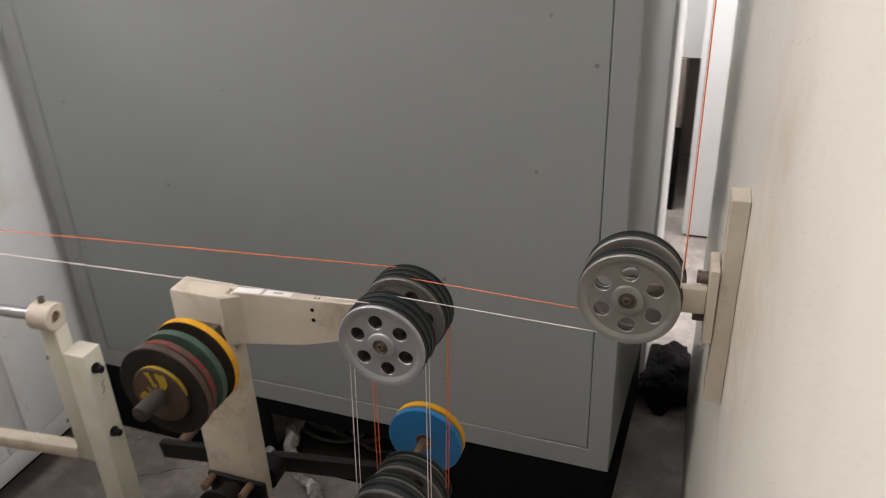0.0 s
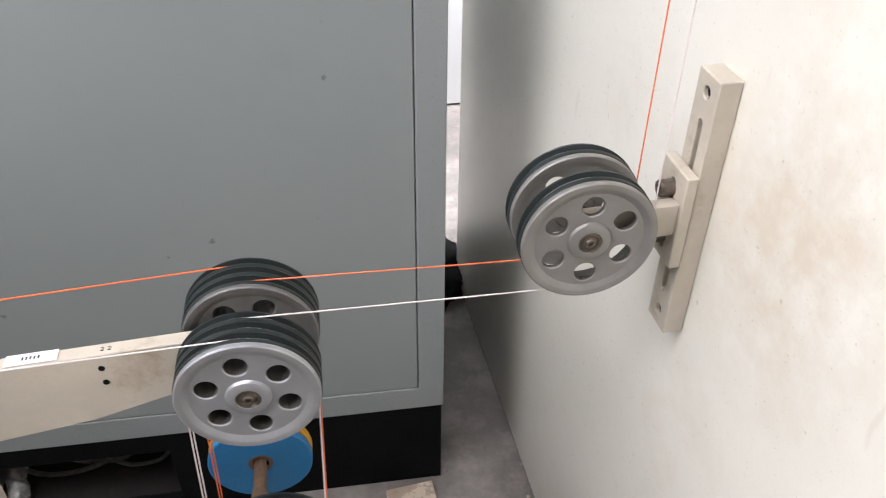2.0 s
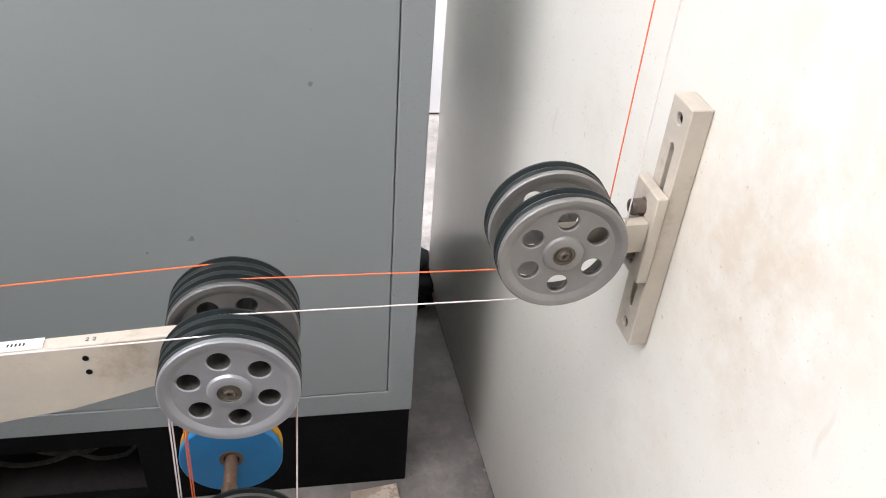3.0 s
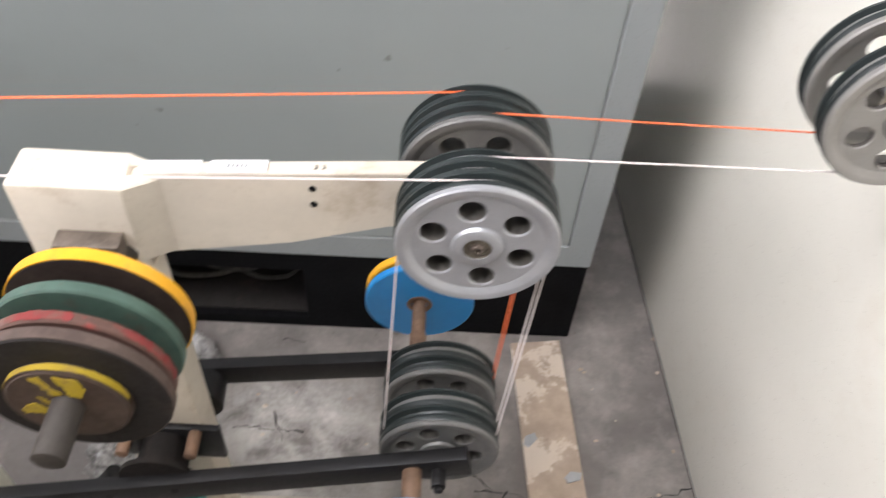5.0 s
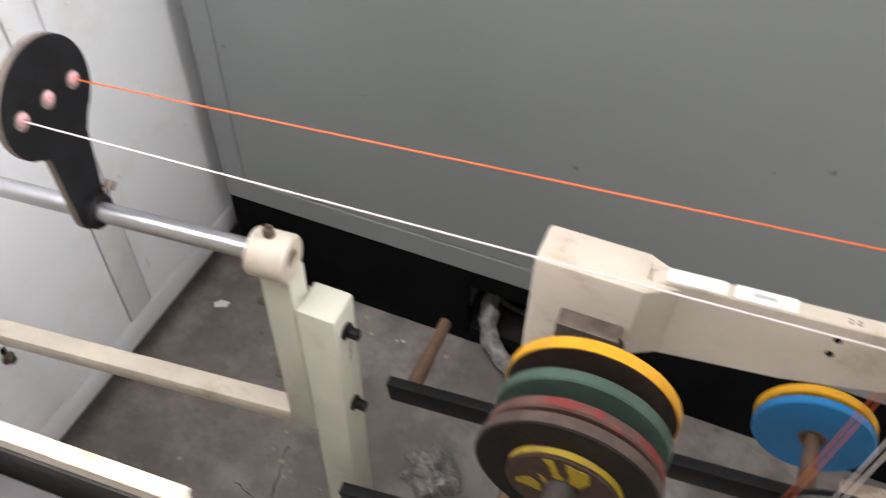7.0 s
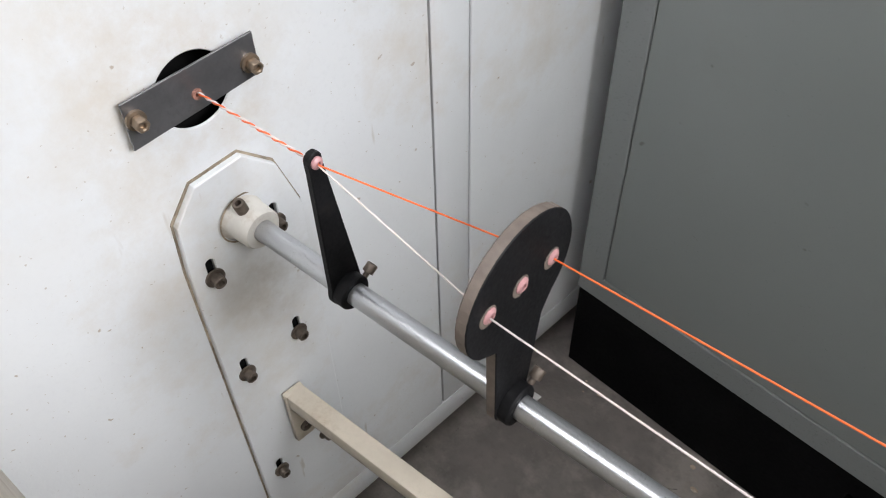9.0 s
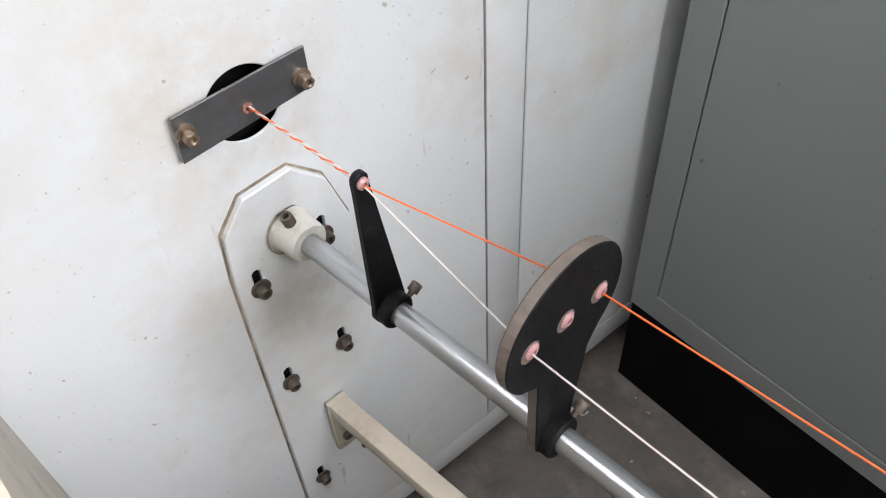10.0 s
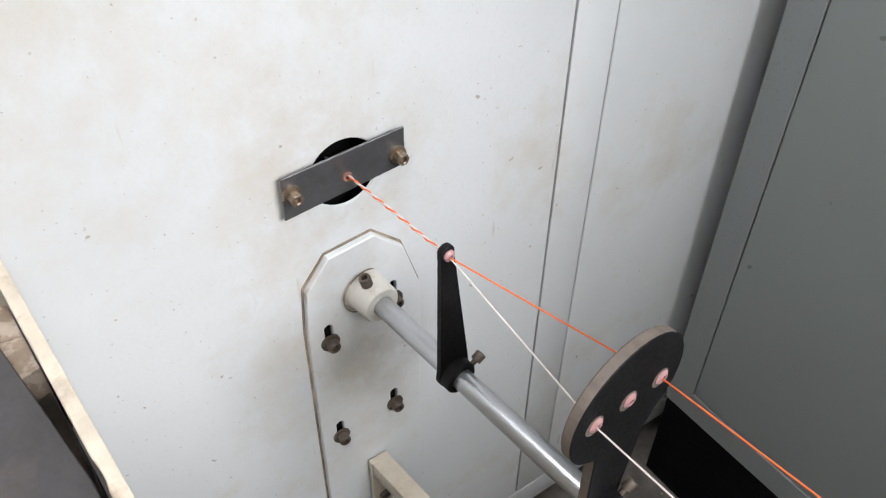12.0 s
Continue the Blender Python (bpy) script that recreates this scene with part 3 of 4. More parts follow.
out = [(c.y - 0.021, c.z), (c.y - 0.0195, c.z + 0.012), (1.3365, 1.068), (1.336, 1.079)] + [(1.3445 + 0.0085 * math.cos(a), 1.080 + 0.0095 * math.sin(a)) for a in np.linspace(math.pi, 0, 9)[1:-1]] + [(1.353, 1.073), (c.y + 0.0195, c.z + 0.012), (c.y + 0.021, c.z)] + [(c.y + 0.021 * math.cos(a), c.z + 0.021 * math.sin(a)) for a in np.linspace(0, -math.pi, 13)[1:-1]]
part("blade", prism(out, [ring_points(c.y, c.z, 0.0128, 24), ring_points(1.3445, 1.079, 0.0052, 14)], 0.008, ym, 0.0012), M_DARKPLATE, arm, smooth=False)
part("clamp_ring", lathe([(0, 0.0128), (0, 0.0195), (0.012, 0.0195), (0.014, 0.018), (0.014, 0.0128)], frame_of(c, PB), 36), M_DARKPLATE, arm)
part("eyelet", lathe([(0, 0.0022), (0, 0.0062), (0.012, 0.0062), (0.014, 0.004), (0.014, 0.0022)], ym @ Matrix.Translation((1.3445, 1.079, -0.002)), 20), M_PINK, arm, "pink ceramic eyelet")
part("clamp_screw", merged(rod(c + Vector((0.008, 0.016, 0.006)), c + Vector((0.008, 0.024, 0.012)), 0.0032, 10), cap_screw(c + Vector((0.008, 0.023, 0.0112)), (0, 0.8, 0.6), 0.0062, 0.010)), M_BOLT, arm)

# three-eyelet plate
c = on_pipe(-1.2695)
fan = thing("wire_guide", c, "black half-round guide plate with three pink ceramic eyelets", "wire guide")
EYES = ((1.3375, 1.063), (1.3785, 1.0603), (1.4205, 1.0563))
fm = square_to_pipe(c, -0.008)
out = [(c.y - 0.024, c.z), (c.y - 0.027, 1.0)]
out += [(1.379 + 0.069 * math.cos(a), 1.059 + 0.066 * math.sin(a)) for a in np.linspace(math.radians(222), math.radians(-48), 30)]
out += [(1.414, 0.992), (c.y + 0.024, c.z)] + [(c.y + 0.024 * math.cos(a), c.z + 0.024 * math.sin(a)) for a in np.linspace(0, -math.pi, 13)[1:-1]]
FAN = part("plate", prism(out, [ring_points(c.y, c.z, 0.0128, 24)] + [ring_points(y, z, 0.006, 14) for y, z in EYES], 0.011, fm, 0.001), M_DARKPLATE, fan, smooth=False)
edge_material(FAN, M_PLATE_EDGE, 0)
for y, z in EYES:
    part("worn_ring", lathe([(0, 0.006), (0, 0.0105), (0.0004, 0.0102), (0.0004, 0.006)], fm @ Matrix.Translation((y - 0.001, z - 0.001, 0.011)), 18), M_PLATE_EDGE, fan, "worn bare ring")
    part("eyelet", lathe([(0, 0.0024), (0, 0.0074), (0.014, 0.0074), (0.016, 0.0048), (0.016, 0.0024)], fm @ Matrix.Translation((y, z, -0.002)), 22), M_PINK, fan, "pink ceramic eyelet")
part("clamp_ring", lathe([(0, 0.0128), (0, 0.0215), (0.013, 0.0215), (0.015, 0.020), (0.015, 0.0128)], frame_of(c, PB), 36), M_DARKPLATE, fan)
part("clamp_screw", merged(rod(c + Vector((0.008, 0.016, 0.006)), c + Vector((0.008, 0.027, 0.014)), 0.0034, 10), cap_screw(c + Vector((0.008, 0.026, 0.0135)), (0, 0.8, 0.6), 0.0066, 0.011)), M_BOLT, fan)

# ---- post with slide bar, boss and rail ----
post = thing("guide_post", (-0.99, 1.415, 0), "pale cream square steel post with bolted slide bar", "post")
part("tube", box(-1.016, -0.963, 1.389, 1.440, 0.012, 0.820, 0.004), M_POST, post)
part("slide_bar", box(-1.060, -1.018, 1.392, 1.428, 0.53, 0.868, 0.004), M_POST, post)
bo = on_pipe(-1.062)
part("boss", lathe([(0, 0.0126), (0, 0.0265), (0.003, 0.029), (0.045, 0.029), (0.048, 0.0265), (0.048, 0.0126)], frame_of(bo, PB), 40), M_STAND, post, "cream cast boss")
part("boss_plug", rod(on_pipe(-1.030), on_pipe(-1.019), 0.0124, 24), M_RUST, post)
part("boss_screw", merged(rod((-1.04, 1.402, 0.915), (-1.04, 1.402, 0.932), 0.004, 10), cap_screw((-1.04, 1.402, 0.928), (0, 0, 1), 0.0065, 0.011)), M_BOLT, post)
for z in (0.779, 0.615):
    part("bolt", cap_screw((-0.963, 1.412, z), (1, 0, 0), 0.0085, 0.014, True), M_OXIDE, post, "black bolt")
    part("bolt", rod((-1.085, 1.412, z), (-1.060, 1.412, z), 0.005, 12), M_BOLT, post)
part("pen_mark", tube([(-0.963, 1.425, 0.742), (-0.9628, 1.417, 0.735), (-0.9628, 1.420, 0.724), (-0.9628, 1.413, 0.713)], 0.0008, 5), M_INK, post, "handwritten pen stroke")
part("foot_plate", box(-1.050, -0.948, 1.30, 1.52, 0, 0.012), M_POST, post)
part("bolt", cap_screw((-0.985, 1.490, 0.012), (0, 0, 1), 0.011, 0.016, True), M_BOLT, post)
rail = thing("cross_rail", (-1.33, 1.36, 0.52), "cream square rail between enclosure bracket and post", "rail")
part("tube", bar((-1.625, 1.337, 0.548), (-1.061, 1.405, 0.545), 0.030, 0.030, 0.003), M_STAND, rail)
part("end_plate", box(-1.632, -1.622, 1.321, 1.353, 0.44, 0.563), M_STAND, rail)
part("end_bolt", cap_screw((-1.635, 1.340, 0.470), (1, 0, 0), 0.010, 0.018), M_BOLT, rail)

# ---- column with head and pulley arm ----
stand = thing("tension_stand", (-0.69, 1.455, 0), "cream painted steel column with a tapered side arm", "machine stand")
part("column", box(-0.748, -0.638, 1.428, 1.482, 0.015, 0.992, 0.005), M_STAND, stand)
arc = [(-0.30 + 0.04 * math.cos(a), 0.98 + 0.036 * math.sin(a)) for a in np.linspace(math.radians(80), math.radians(-100), 12)]
fil = [(-0.638 + 0.03 - 0.03 * math.sin(a), 0.886 - 0.03 + 0.03 * math.cos(a)) for a in np.linspace(0, math.pi / 2, 7)]
part("side_arm", prism([(-0.640, 0.984), (-0.620, 0.995), (-0.373, 1.013)] + arc + [(-0.39, 0.938), (-0.49, 0.907)] + fil, [], 0.018, Matrix.Translation((0, 1.4655, 0)) @ pose(0, 0, 0, 90), 0.003), M_STAND, stand, smooth=False)
part("weld_wedge", prism([(-0.652, 1.4286), (-0.642, 1.4286), (-0.606, 1.4485), (-0.652, 1.4485)], [], 0.1055, Matrix.Translation((0, 0, 0.886)), 0.003), M_STAND, stand, smooth=False)
part("weld_wedge", prism([(-0.652, 1.465), (-0.606, 1.465), (-0.642, 1.4814), (-0.652, 1.4814)], [], 0.1055, Matrix.Translation((0, 0, 0.886)), 0.003), M_STAND, stand, smooth=False)
part("foot_plate", box(-0.87, -0.37, 1.32, 1.575, 0, 0.015, 0.003), M_STAND, stand)
part("gusset", prism([(-0.638, 0.015), (-0.45, 0.015), (-0.638, 0.16)], [], 0.01, Matrix.Translation((0, 1.46, 0)) @ pose(0, 0, 0, 90), 0.001), M_STAND, stand, smooth=False)
part("anchor_bolt", cap_screw((-0.40, 1.545, 0.015), (0, 0, 1), 0.011, 0.02, True), M_BOLT, stand)
for z in (0.987, 0.966):
    # A flat black disc paints the shade of each open hole.
    part("pin_hole", lathe([(0, 0.0003), (0, 0.0036), (0.001, 0.0036), (0.001, 0.0003)], frame_of((-0.463, 1.4475, z), (-0.463, 1.3, z)), 14), M_SHADE, stand, "open screw hole, its shade painted as a black disc")
part("label_sticker", bar((-0.622, 1.4565, 0.9963), (-0.568, 1.4565, 1.0003), 0.0165, 0.0006, 0), M_PAPER, stand, "white paper label")
part("label_sticker", bar((-0.560, 1.4565, 1.0009), (-0.505, 1.4565, 1.0049), 0.0165, 0.0006, 0), M_PAPER, stand, "white paper label with print")
for k in range(5):
    x = -0.543 + 0.0042 * k
    part("printed_bar", bar((x, 1.457, 1.0025 + 0.0003 * k), (x + 0.0022, 1.457, 1.00266 + 0.0003 * k), 0.0045, 0.0006, 0), M_INK, stand)

for dx in (0.0, 0.0075):
    mark = [(0.0, 4), (2.6, 4.6), (3.6, 2.8), (1.8, 1.2), (0.2, 0.0), (3.8, -0.4)]
    part("pen_mark", tube([(-0.461 + dx + 0.001 * x, 1.454 + 0.001 * y, 1.00655 + 0.073 * (dx + 0.001 * x)) for x, y in mark], 0.0006, 5), M_INK, stand, "handwritten pen stroke")
# the weight discs on the column's shaft
SX, SZ = -0.656, 0.902
pin = thing("weight_shaft", (SX, 1.42, SZ), "dull grey steel shaft with a rusty key plate", "shaft")
part("rod", rod((SX, 1.430, SZ), (SX, 1.200, SZ), 0.0145, 32), M_ROD, pin)
part("key_plate", box(-0.712, -0.648, 1.405, 1.4275, 0.885, 0.935, 0.002), M_BOLT, pin)


def disc(name, y, r, thick, mat, label, hub=0.0155, dish=0.0):
    """A round weight plate on the shaft, from y towards the back."""
    m = frame_of((SX, y, SZ), (SX, y + 1, SZ))
    e = 0.0018
    prof = [(0, hub), (dish, hub + 0.01), (dish, r - 0.014), (0, r - 0.010), (0, r - e), (e, r), (thick - e, r), (thick, r - e), (thick, hub)]
    th = thing(name, (SX, y, SZ - r), label, "weight plate", "weight plates on the shaft")
    part("plate", lathe(prof, m, 72), mat, th)
    return th


outer = disc("weight_plate", 1.262, 0.0865, 0.014, M_IRON, "dark cast iron weight plate, outermost of the stack")
part("worn_rim", lathe([(0.0015, 0.0860), (0.0015, 0.0869), (0.0125, 0.0869), (0.0125, 0.0860)], frame_of((SX, 1.262, SZ), (SX, 2, SZ)), 72), M_WORNRIM, outer, "worn brown rim")
red_plate = disc("weight_plate", 1.282, 0.084, 0.012, M_RED, "worn red-brown weight plate in the stack")
disc("weight_plate", 1.298, 0.052, 0.012, M_IRON, "small dark iron spacer plate between coloured plates")
disc("weight_plate", 1.312, 0.085, 0.013, M_GREEN, "worn green weight plate in the stack")
disc("weight_plate", 1.328, 0.054, 0.016, M_BROWN, "brown iron plate between green and yellow")
yel = disc("weight_plate", 1.347, 0.085, 0.013, M_BROWN, "brown iron weight plate with a yellow painted rim")
part("painted_rim", lathe([(0, 0.0845), (0, 0.0858), (0.013, 0.0858), (0.013, 0.0845)], frame_of((SX, 1.347, SZ), (SX, 2, SZ)), 72), M_YELLOW, yel, "chipped yellow rim")
cap = thing("end_disc", (SX, 1.255, SZ - 0.05), "brown end disc with flaking yellow paint", "weight plate", "weight plates on the shaft")
part("plate", lathe([(0, 0.0155), (0, 0.0505), (0.002, 0.0525), (0.009, 0.0525), (0.009, 0.0155)], frame_of((SX, 1.253, SZ), (SX, 2, SZ)), 56), M_PATCHY, cap)
part("painted_rim", lathe([(0.001, 0.0520), (0.001, 0.0537), (0.009, 0.0537), (0.009, 0.0520)], frame_of((SX, 1.253, SZ), (SX, 2, SZ)), 56), M_PATCHY, cap)


def paint_band(parent, y0, y1, r, a0, a1, mat, label):
    """A patch of paint left on a disc's rim, from angle a0 to a1."""
    bm = bmesh.new()
    n = 24
    prev = None
    for k in range(n + 1):
        a = radians(a0 + (a1 - a0) * k / n)
        inset = 0.15 * (y1 - y0) * (1 + noise.noise(Vector((k * 0.6, r * 90, 0)))) * (1 if 0 < k < n else 2.5)
        cur = [bm.verts.new((SX + rr * math.sin(a), yy, SZ + rr * math.cos(a))) for yy in (y0 + inset, y1 - inset) for rr in (r, r + 0.0006)]
        if prev:
            for i_, j_ in ((0, 1), (1, 3), (3, 2), (2, 0)):
                bm.faces.new((prev[i_], prev[j_], cur[j_], cur[i_]))
        prev = cur
    part("paint_patch", bm, mat, parent, label)


def paint_blot(parent, y, pts, mat, label):
    """A flake of paint on a disc's face."""
    rr, fine = random.Random(len(pts) + int(1e4 * abs(pts[0][0]))), []
    for (ax, az), (bx_, bz_) in zip(pts, pts[1:] + pts[:1]):
        for k in range(6):
            fine.append((SX + ax + (bx_ - ax) * k / 6 + rr.uniform(-1, 1) * 0.0013, SZ + az + (bz_ - az) * k / 6 + rr.uniform(-1, 1) * 0.0013))
    part("paint_patch", prism(fine, [], 0.0006, Matrix.Translation((0, y, 0)) @ pose(0, 0, 0, 90)), mat, parent, label, smooth=False)


paint_band(red_plate, 1.282, 1.294, 0.0840, -30, 12, M_REDPAINT, "bright red paint left on the rim")
paint_band(red_plate, 1.282, 1.294, 0.0840, 38, 92, M_REDPAINT, "bright red paint left on the rim")
paint_band(cap, 1.2535, 1.262, 0.0538, -75, 80, M_YELLOWOLD, "dull yellow paint left on the rim")
paint_blot(cap, 1.2529, [(-0.022, 0.042), (-0.012, 0.045), (-0.006, 0.028), (0.000, 0.018), (-0.008, 0.016), (-0.014, 0.028)], M_YELLOWOLD, "flaking yellow paint")
paint_blot(cap, 1.2529, [(-0.002, 0.046), (0.018, 0.042), (0.022, 0.024), (0.015, 0.014), (0.006, 0.017), (0.003, 0.032)], M_YELLOWOLD, "flaking yellow paint")
paint_blot(cap, 1.2529, [(-0.040, -0.006), (-0.030, 0.003), (-0.020, -0.004), (-0.018, -0.016), (-0.030, -0.013), (-0.042, -0.016)], M_YELLOWOLD, "flaking yellow paint")
paint_blot(cap, 1.2529, [(-0.022, 0.014), (-0.016, 0.010), (-0.013, 0.002), (-0.020, 0.004)], M_YELLOWOLD, "flaking yellow paint")


# ---- pulleys ----
def pulley(name, centre, thick, grooves, label, group, turn=0.0, metal=M_ALU, R=0.076):
    """A six-hole cable pulley whose axle lies along y; centre is on its front face."""
    th = thing(name, centre, label, "pulley", group)
    m = pose(0, 0, 0, -90) @ pose(0, 0, 0, 0, 0, turn)
    web = prism(ring_points(0, 0, R - 0.011, 72), [ring_points(0.044 * math.cos(a), 0.044 * math.sin(a), 0.0122, 24) for a in [k * math.pi / 3 for k in range(6)]] + [ring_points(0, 0, 0.0135, 24)], thick - 0.010 if thick > 0.03 else 0.007, m @ Matrix.Translation((0, 0, 0.004)), 0.0012)
    # Narrow sides get the darker colour, shade painted into the holes.
    edge_material(part("web", web, metal, th, "cast aluminium web with six holes", local=True, smooth=False), M_HOLE_SHADE, 1)
    part("front_flange", lathe([(0.004, R - 0.015), (0.0008, R - 0.009), (0, R - 0.007), (0, R - 0.0015), (0.0015, R), (0.006, R), (0.006, R - 0.015)], m, 96), metal, th, local=True)
    part("hub", lathe([(0.004, 0.0135), (-0.001, 0.0135), (-0.001, 0.020), (0.0005, 0.023), (0.004, 0.0245)], m, 48, False), metal, th, local=True)
    prof, pitch = [(0.006, R - 0.016)], (thick - 0.006) / grooves
    for g in range(grooves):
        y = 0.006 + g * pitch
        prof += [(y + 0.0002, R + 0.0003), (y + 0.0015, R + 0.001), (y + pitch * 0.30, R + 0.001), (y + pitch * 0.45, R - 0.0045), (y + pitch * 0.55, R - 0.0055), (y + pitch * 0.68, R - 0.0045), (y + pitch * 0.82, R + 0.001), (y + pitch - 0.0002, R + 0.0003)]
    prof += [(thick, R - 0.016)]
    part("grooved_rim", lathe(prof, m, 96), M_RUBBER, th, "black rubber-lined grooved rim", local=True)
    part("back_face", lathe([(thick + 0.0005, R - 0.004), (thick + 0.0005, R - 0.016), (thick - 0.012, R - 0.018), (thick - 0.012, R - 0.004)], m, 72), metal, th, local=True)
    bearing = part("bearing", lathe([(0.001, 0.0085), (0, 0.0095), (0.0006, 0.0105), (0.0006, 0.0118), (0, 0.0122), (0, 0.0134), (0.008, 0.0134), (0.008, 0.0085)], m, 40), M_BEAR, th, "greasy ball bearing", local=True)
    part("axle_bolt", merged(prism(ring_points(0, 0, 0.0062, 6), [ring_points(0, 0, 0.003, 8)], 0.005, m @ Matrix.Translation((0, 0, -0.003)), 0.0005), rod(m @ Vector((0, 0, 0)), m @ Vector((0, 0, thick + 0.004)), 0.0084, 20)), M_BOLT, bearing, local=True)
    return th


AX, AZ, AR = -0.306, 0.983, 0.076
A1 = pulley("guide_pulley", (AX, 1.384, AZ), 0.052, 3, "silver six-hole pulley with black grooved rim on the side arm", "pulleys on the side arm", 20)
A2 = pulley("guide_pulley", (AX, 1.475, AZ), 0.052, 3, "six-hole pulley with black grooved rim on the side arm, its shade painted darker grey", "pulleys on the side arm", 55, M_ALU_DARK)
BX1, BZ1, BX2, BZ2 = -0.322, 0.585, -0.322, 0.565
B1 = pulley("dancer_pulley", (BX1, 1.384, BZ1), 0.050, 2, "dull grey six-hole dancer pulley with black grooved rim", "dancer pulleys", 12, M_ALU_DARK)
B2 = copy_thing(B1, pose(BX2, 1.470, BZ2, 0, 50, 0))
W1 = pulley("guide_pulley", (0.070, 1.455, 1.095), 0.026, 1, "silver six-hole pulley on the wall bracket", "pulleys on the wall bracket", 30, M_ALU_WARM)
W2 = copy_thing(W1, pose(0.070, 1.511, 1.095, 0, 25, 0))
part("axle", rod((AX, 1.43, AZ), (AX, 1.49, AZ), 0.010, 20), M_STEEL, stand)

# ---- dancer levers with counterweights ----
def dancer(name, left, right, y_out, label, w_left, w_disc, bx, bz):
    """A flat lever on a pivot: pulley axle at one end, counterweight rods that stand out to y_out."""
    left, right = Vector(left), Vector(right)
    th = thing(name, (left + right) / 2, label, "lever", "dancer levers")
    d = (right - left).normalized()
    part("lever", bar(left, right, 0.018, 0.042, 0.0012), M_OXIDE, th, "black flat steel lever")
    s_ = 1 if y_out > left.y else -1
    p = left + d * 0.035
    part("handle_rod", merged(rod(p, (p.x, p.y + s_ * 0.075, p.z), 0.0125, 24), rod((p.x, p.y + s_ * 0.072, p.z), (p.x, w_left, p.z), 0.0105, 24)), M_RUST, th, "rusty counterweight rod")
    p = left.lerp(right, (-0.355 - left.x) / (right.x - left.x))
    part("weight_rod", merged(rod(p, (p.x, p.y + s_ * 0.05, p.z), 0.0125, 24), rod((p.x, p.y + s_ * 0.05, p.z), (p.x, w_disc, p.z), 0.0105, 24)), M_RUST, th, "rusty counterweight rod")
    for dx in (0.215, 0.305):
        q = left + d * dx
        part("screw", cap_screw((q.x, q.y + s_ * 0.0085, q.z), (0, s_, 0), 0.0055, 0.002), M_OXIDE, th)
    part("axle_nut", merged(rod((bx, left.y - s_ * 0.01, bz), (bx, left.y + s_ * 0.014, bz), 0.0105, 6), rod((bx, left.y + s_ * 0.014, bz), (bx, left.y + s_ * 0.020, bz), 0.006, 12)), M_OXIDE, th)
    return th, p


front, fp = dancer("dancer_lever", (-0.960, 1.352, 0.452), (-0.284, 1.370, 0.598), 1.1, "black steel dancer lever tilted up, with rusty weight rods", 1.16, 1.2, BX1, BZ1)
rear, rp = dancer("dancer_lever", (-0.975, 1.545, 0.452), (-0.300, 1.545, 0.556), 1.9, "black steel dancer lever behind the column, with rusty weight rods", 1.70, 1.72, BX2, BZ2)


def round_weight(p, y0, y1, r, mat, label):
    e = 0.002
    m = frame_of((p.x, y0, p.z), (p.x, y0 + (1 if y1 > y0 else -1), p.z))
    n = abs(y1 - y0)
    th = thing("counterweight_disc", (p.x, y0, p.z - r), label, "weight plate", "counterweights on the dancer levers")
    part("plate", lathe([(0, 0.013), (0, r - e), (e, r), (n - e, r), (n, r - e), (n, 0.013)], m, 72), mat, th)
    part("hub_ring", lathe([(-0.001, 0.0128), (-0.001, 0.019), (0.001, 0.020), (0.001, 0.0128)], m, 32), M_RUST, th, "rusty hub ring")


round_weight(fp, 1.290, 1.277, 0.080, M_BLUE, "bright blue round counterweight plate")
round_weight(fp, 1.272, 1.258, 0.080, M_YELLOW, "yellow round counterweight plate with chipped rim")
round_weight(rp, 1.650, 1.664, 0.083, M_BLUE, "bright blue round counterweight plate")
round_weight(rp, 1.670, 1.684, 0.083, M_YELLOW, "yellow round counterweight plate with chipped rim")

pivot = thing("pivot_bearing", (-0.685, 1.43, 0.51), "black flanged pivot bearing on the column", "bearing")
part("housing", lathe([(0, 0.012), (0, 0.050), (0.007, 0.050), (0.008, 0.034), (0.055, 0.032), (0.055, 0.012)], frame_of((-0.686, 1.365, 0.518), (-0.686, 2, 0.518)), 48), M_IRON, pivot)
part("back_plate", box(-0.746, -0.612, 1.418, 1.428, 0.482, 0.558), M_OXIDE, pivot)
for x in (-0.731, -0.643):
    part("bolt", rod((x, 1.418, 0.552), (x, 1.382, 0.552), 0.0085, 16), M_RUST, pivot, "rusty bolt")
part("shaft", rod((-0.685, 1.37, 0.512), (-0.685, 1.56, 0.512), 0.0118, 20), M_STEEL, pivot)
part("rear_housing", lathe([(0, 0.012), (0, 0.034), (0.04, 0.032), (0.04, 0.012)], frame_of((-0.66, 1.484, 0.51), (-0.66, 2, 0.51)), 40), M_OXIDE, pivot)
sensor = thing("angle_sensor", (-0.675, 1.38, 0.415), "teal plastic sensor box with small screws", "sensor")
part("body", box(-0.708, -0.645, 1.362, 1.405, 0.415, 0.462, 0.003), M_TEAL, sensor)
for x in (-0.696, -0.657):
    part("screw", cap_screw((x, 1.362, 0.427), (0, -1, 0), 0.004, 0.003), M_STEEL, sensor)
hose_line = smooth_line([(-0.79, 1.43, 0.40), (-0.845, 1.41, 0.32), (-0.868, 1.40, 0.20), (-0.838, 1.40, 0.105), (-0.785, 1.40, 0.105), (-0.740, 1.40, 0.19), (-0.738, 1.40, 0.265), (-0.765, 1.405, 0.335), (-0.70, 1.405, 0.42)], 12)
hose = tube(hose_line, 0.0120, 14)
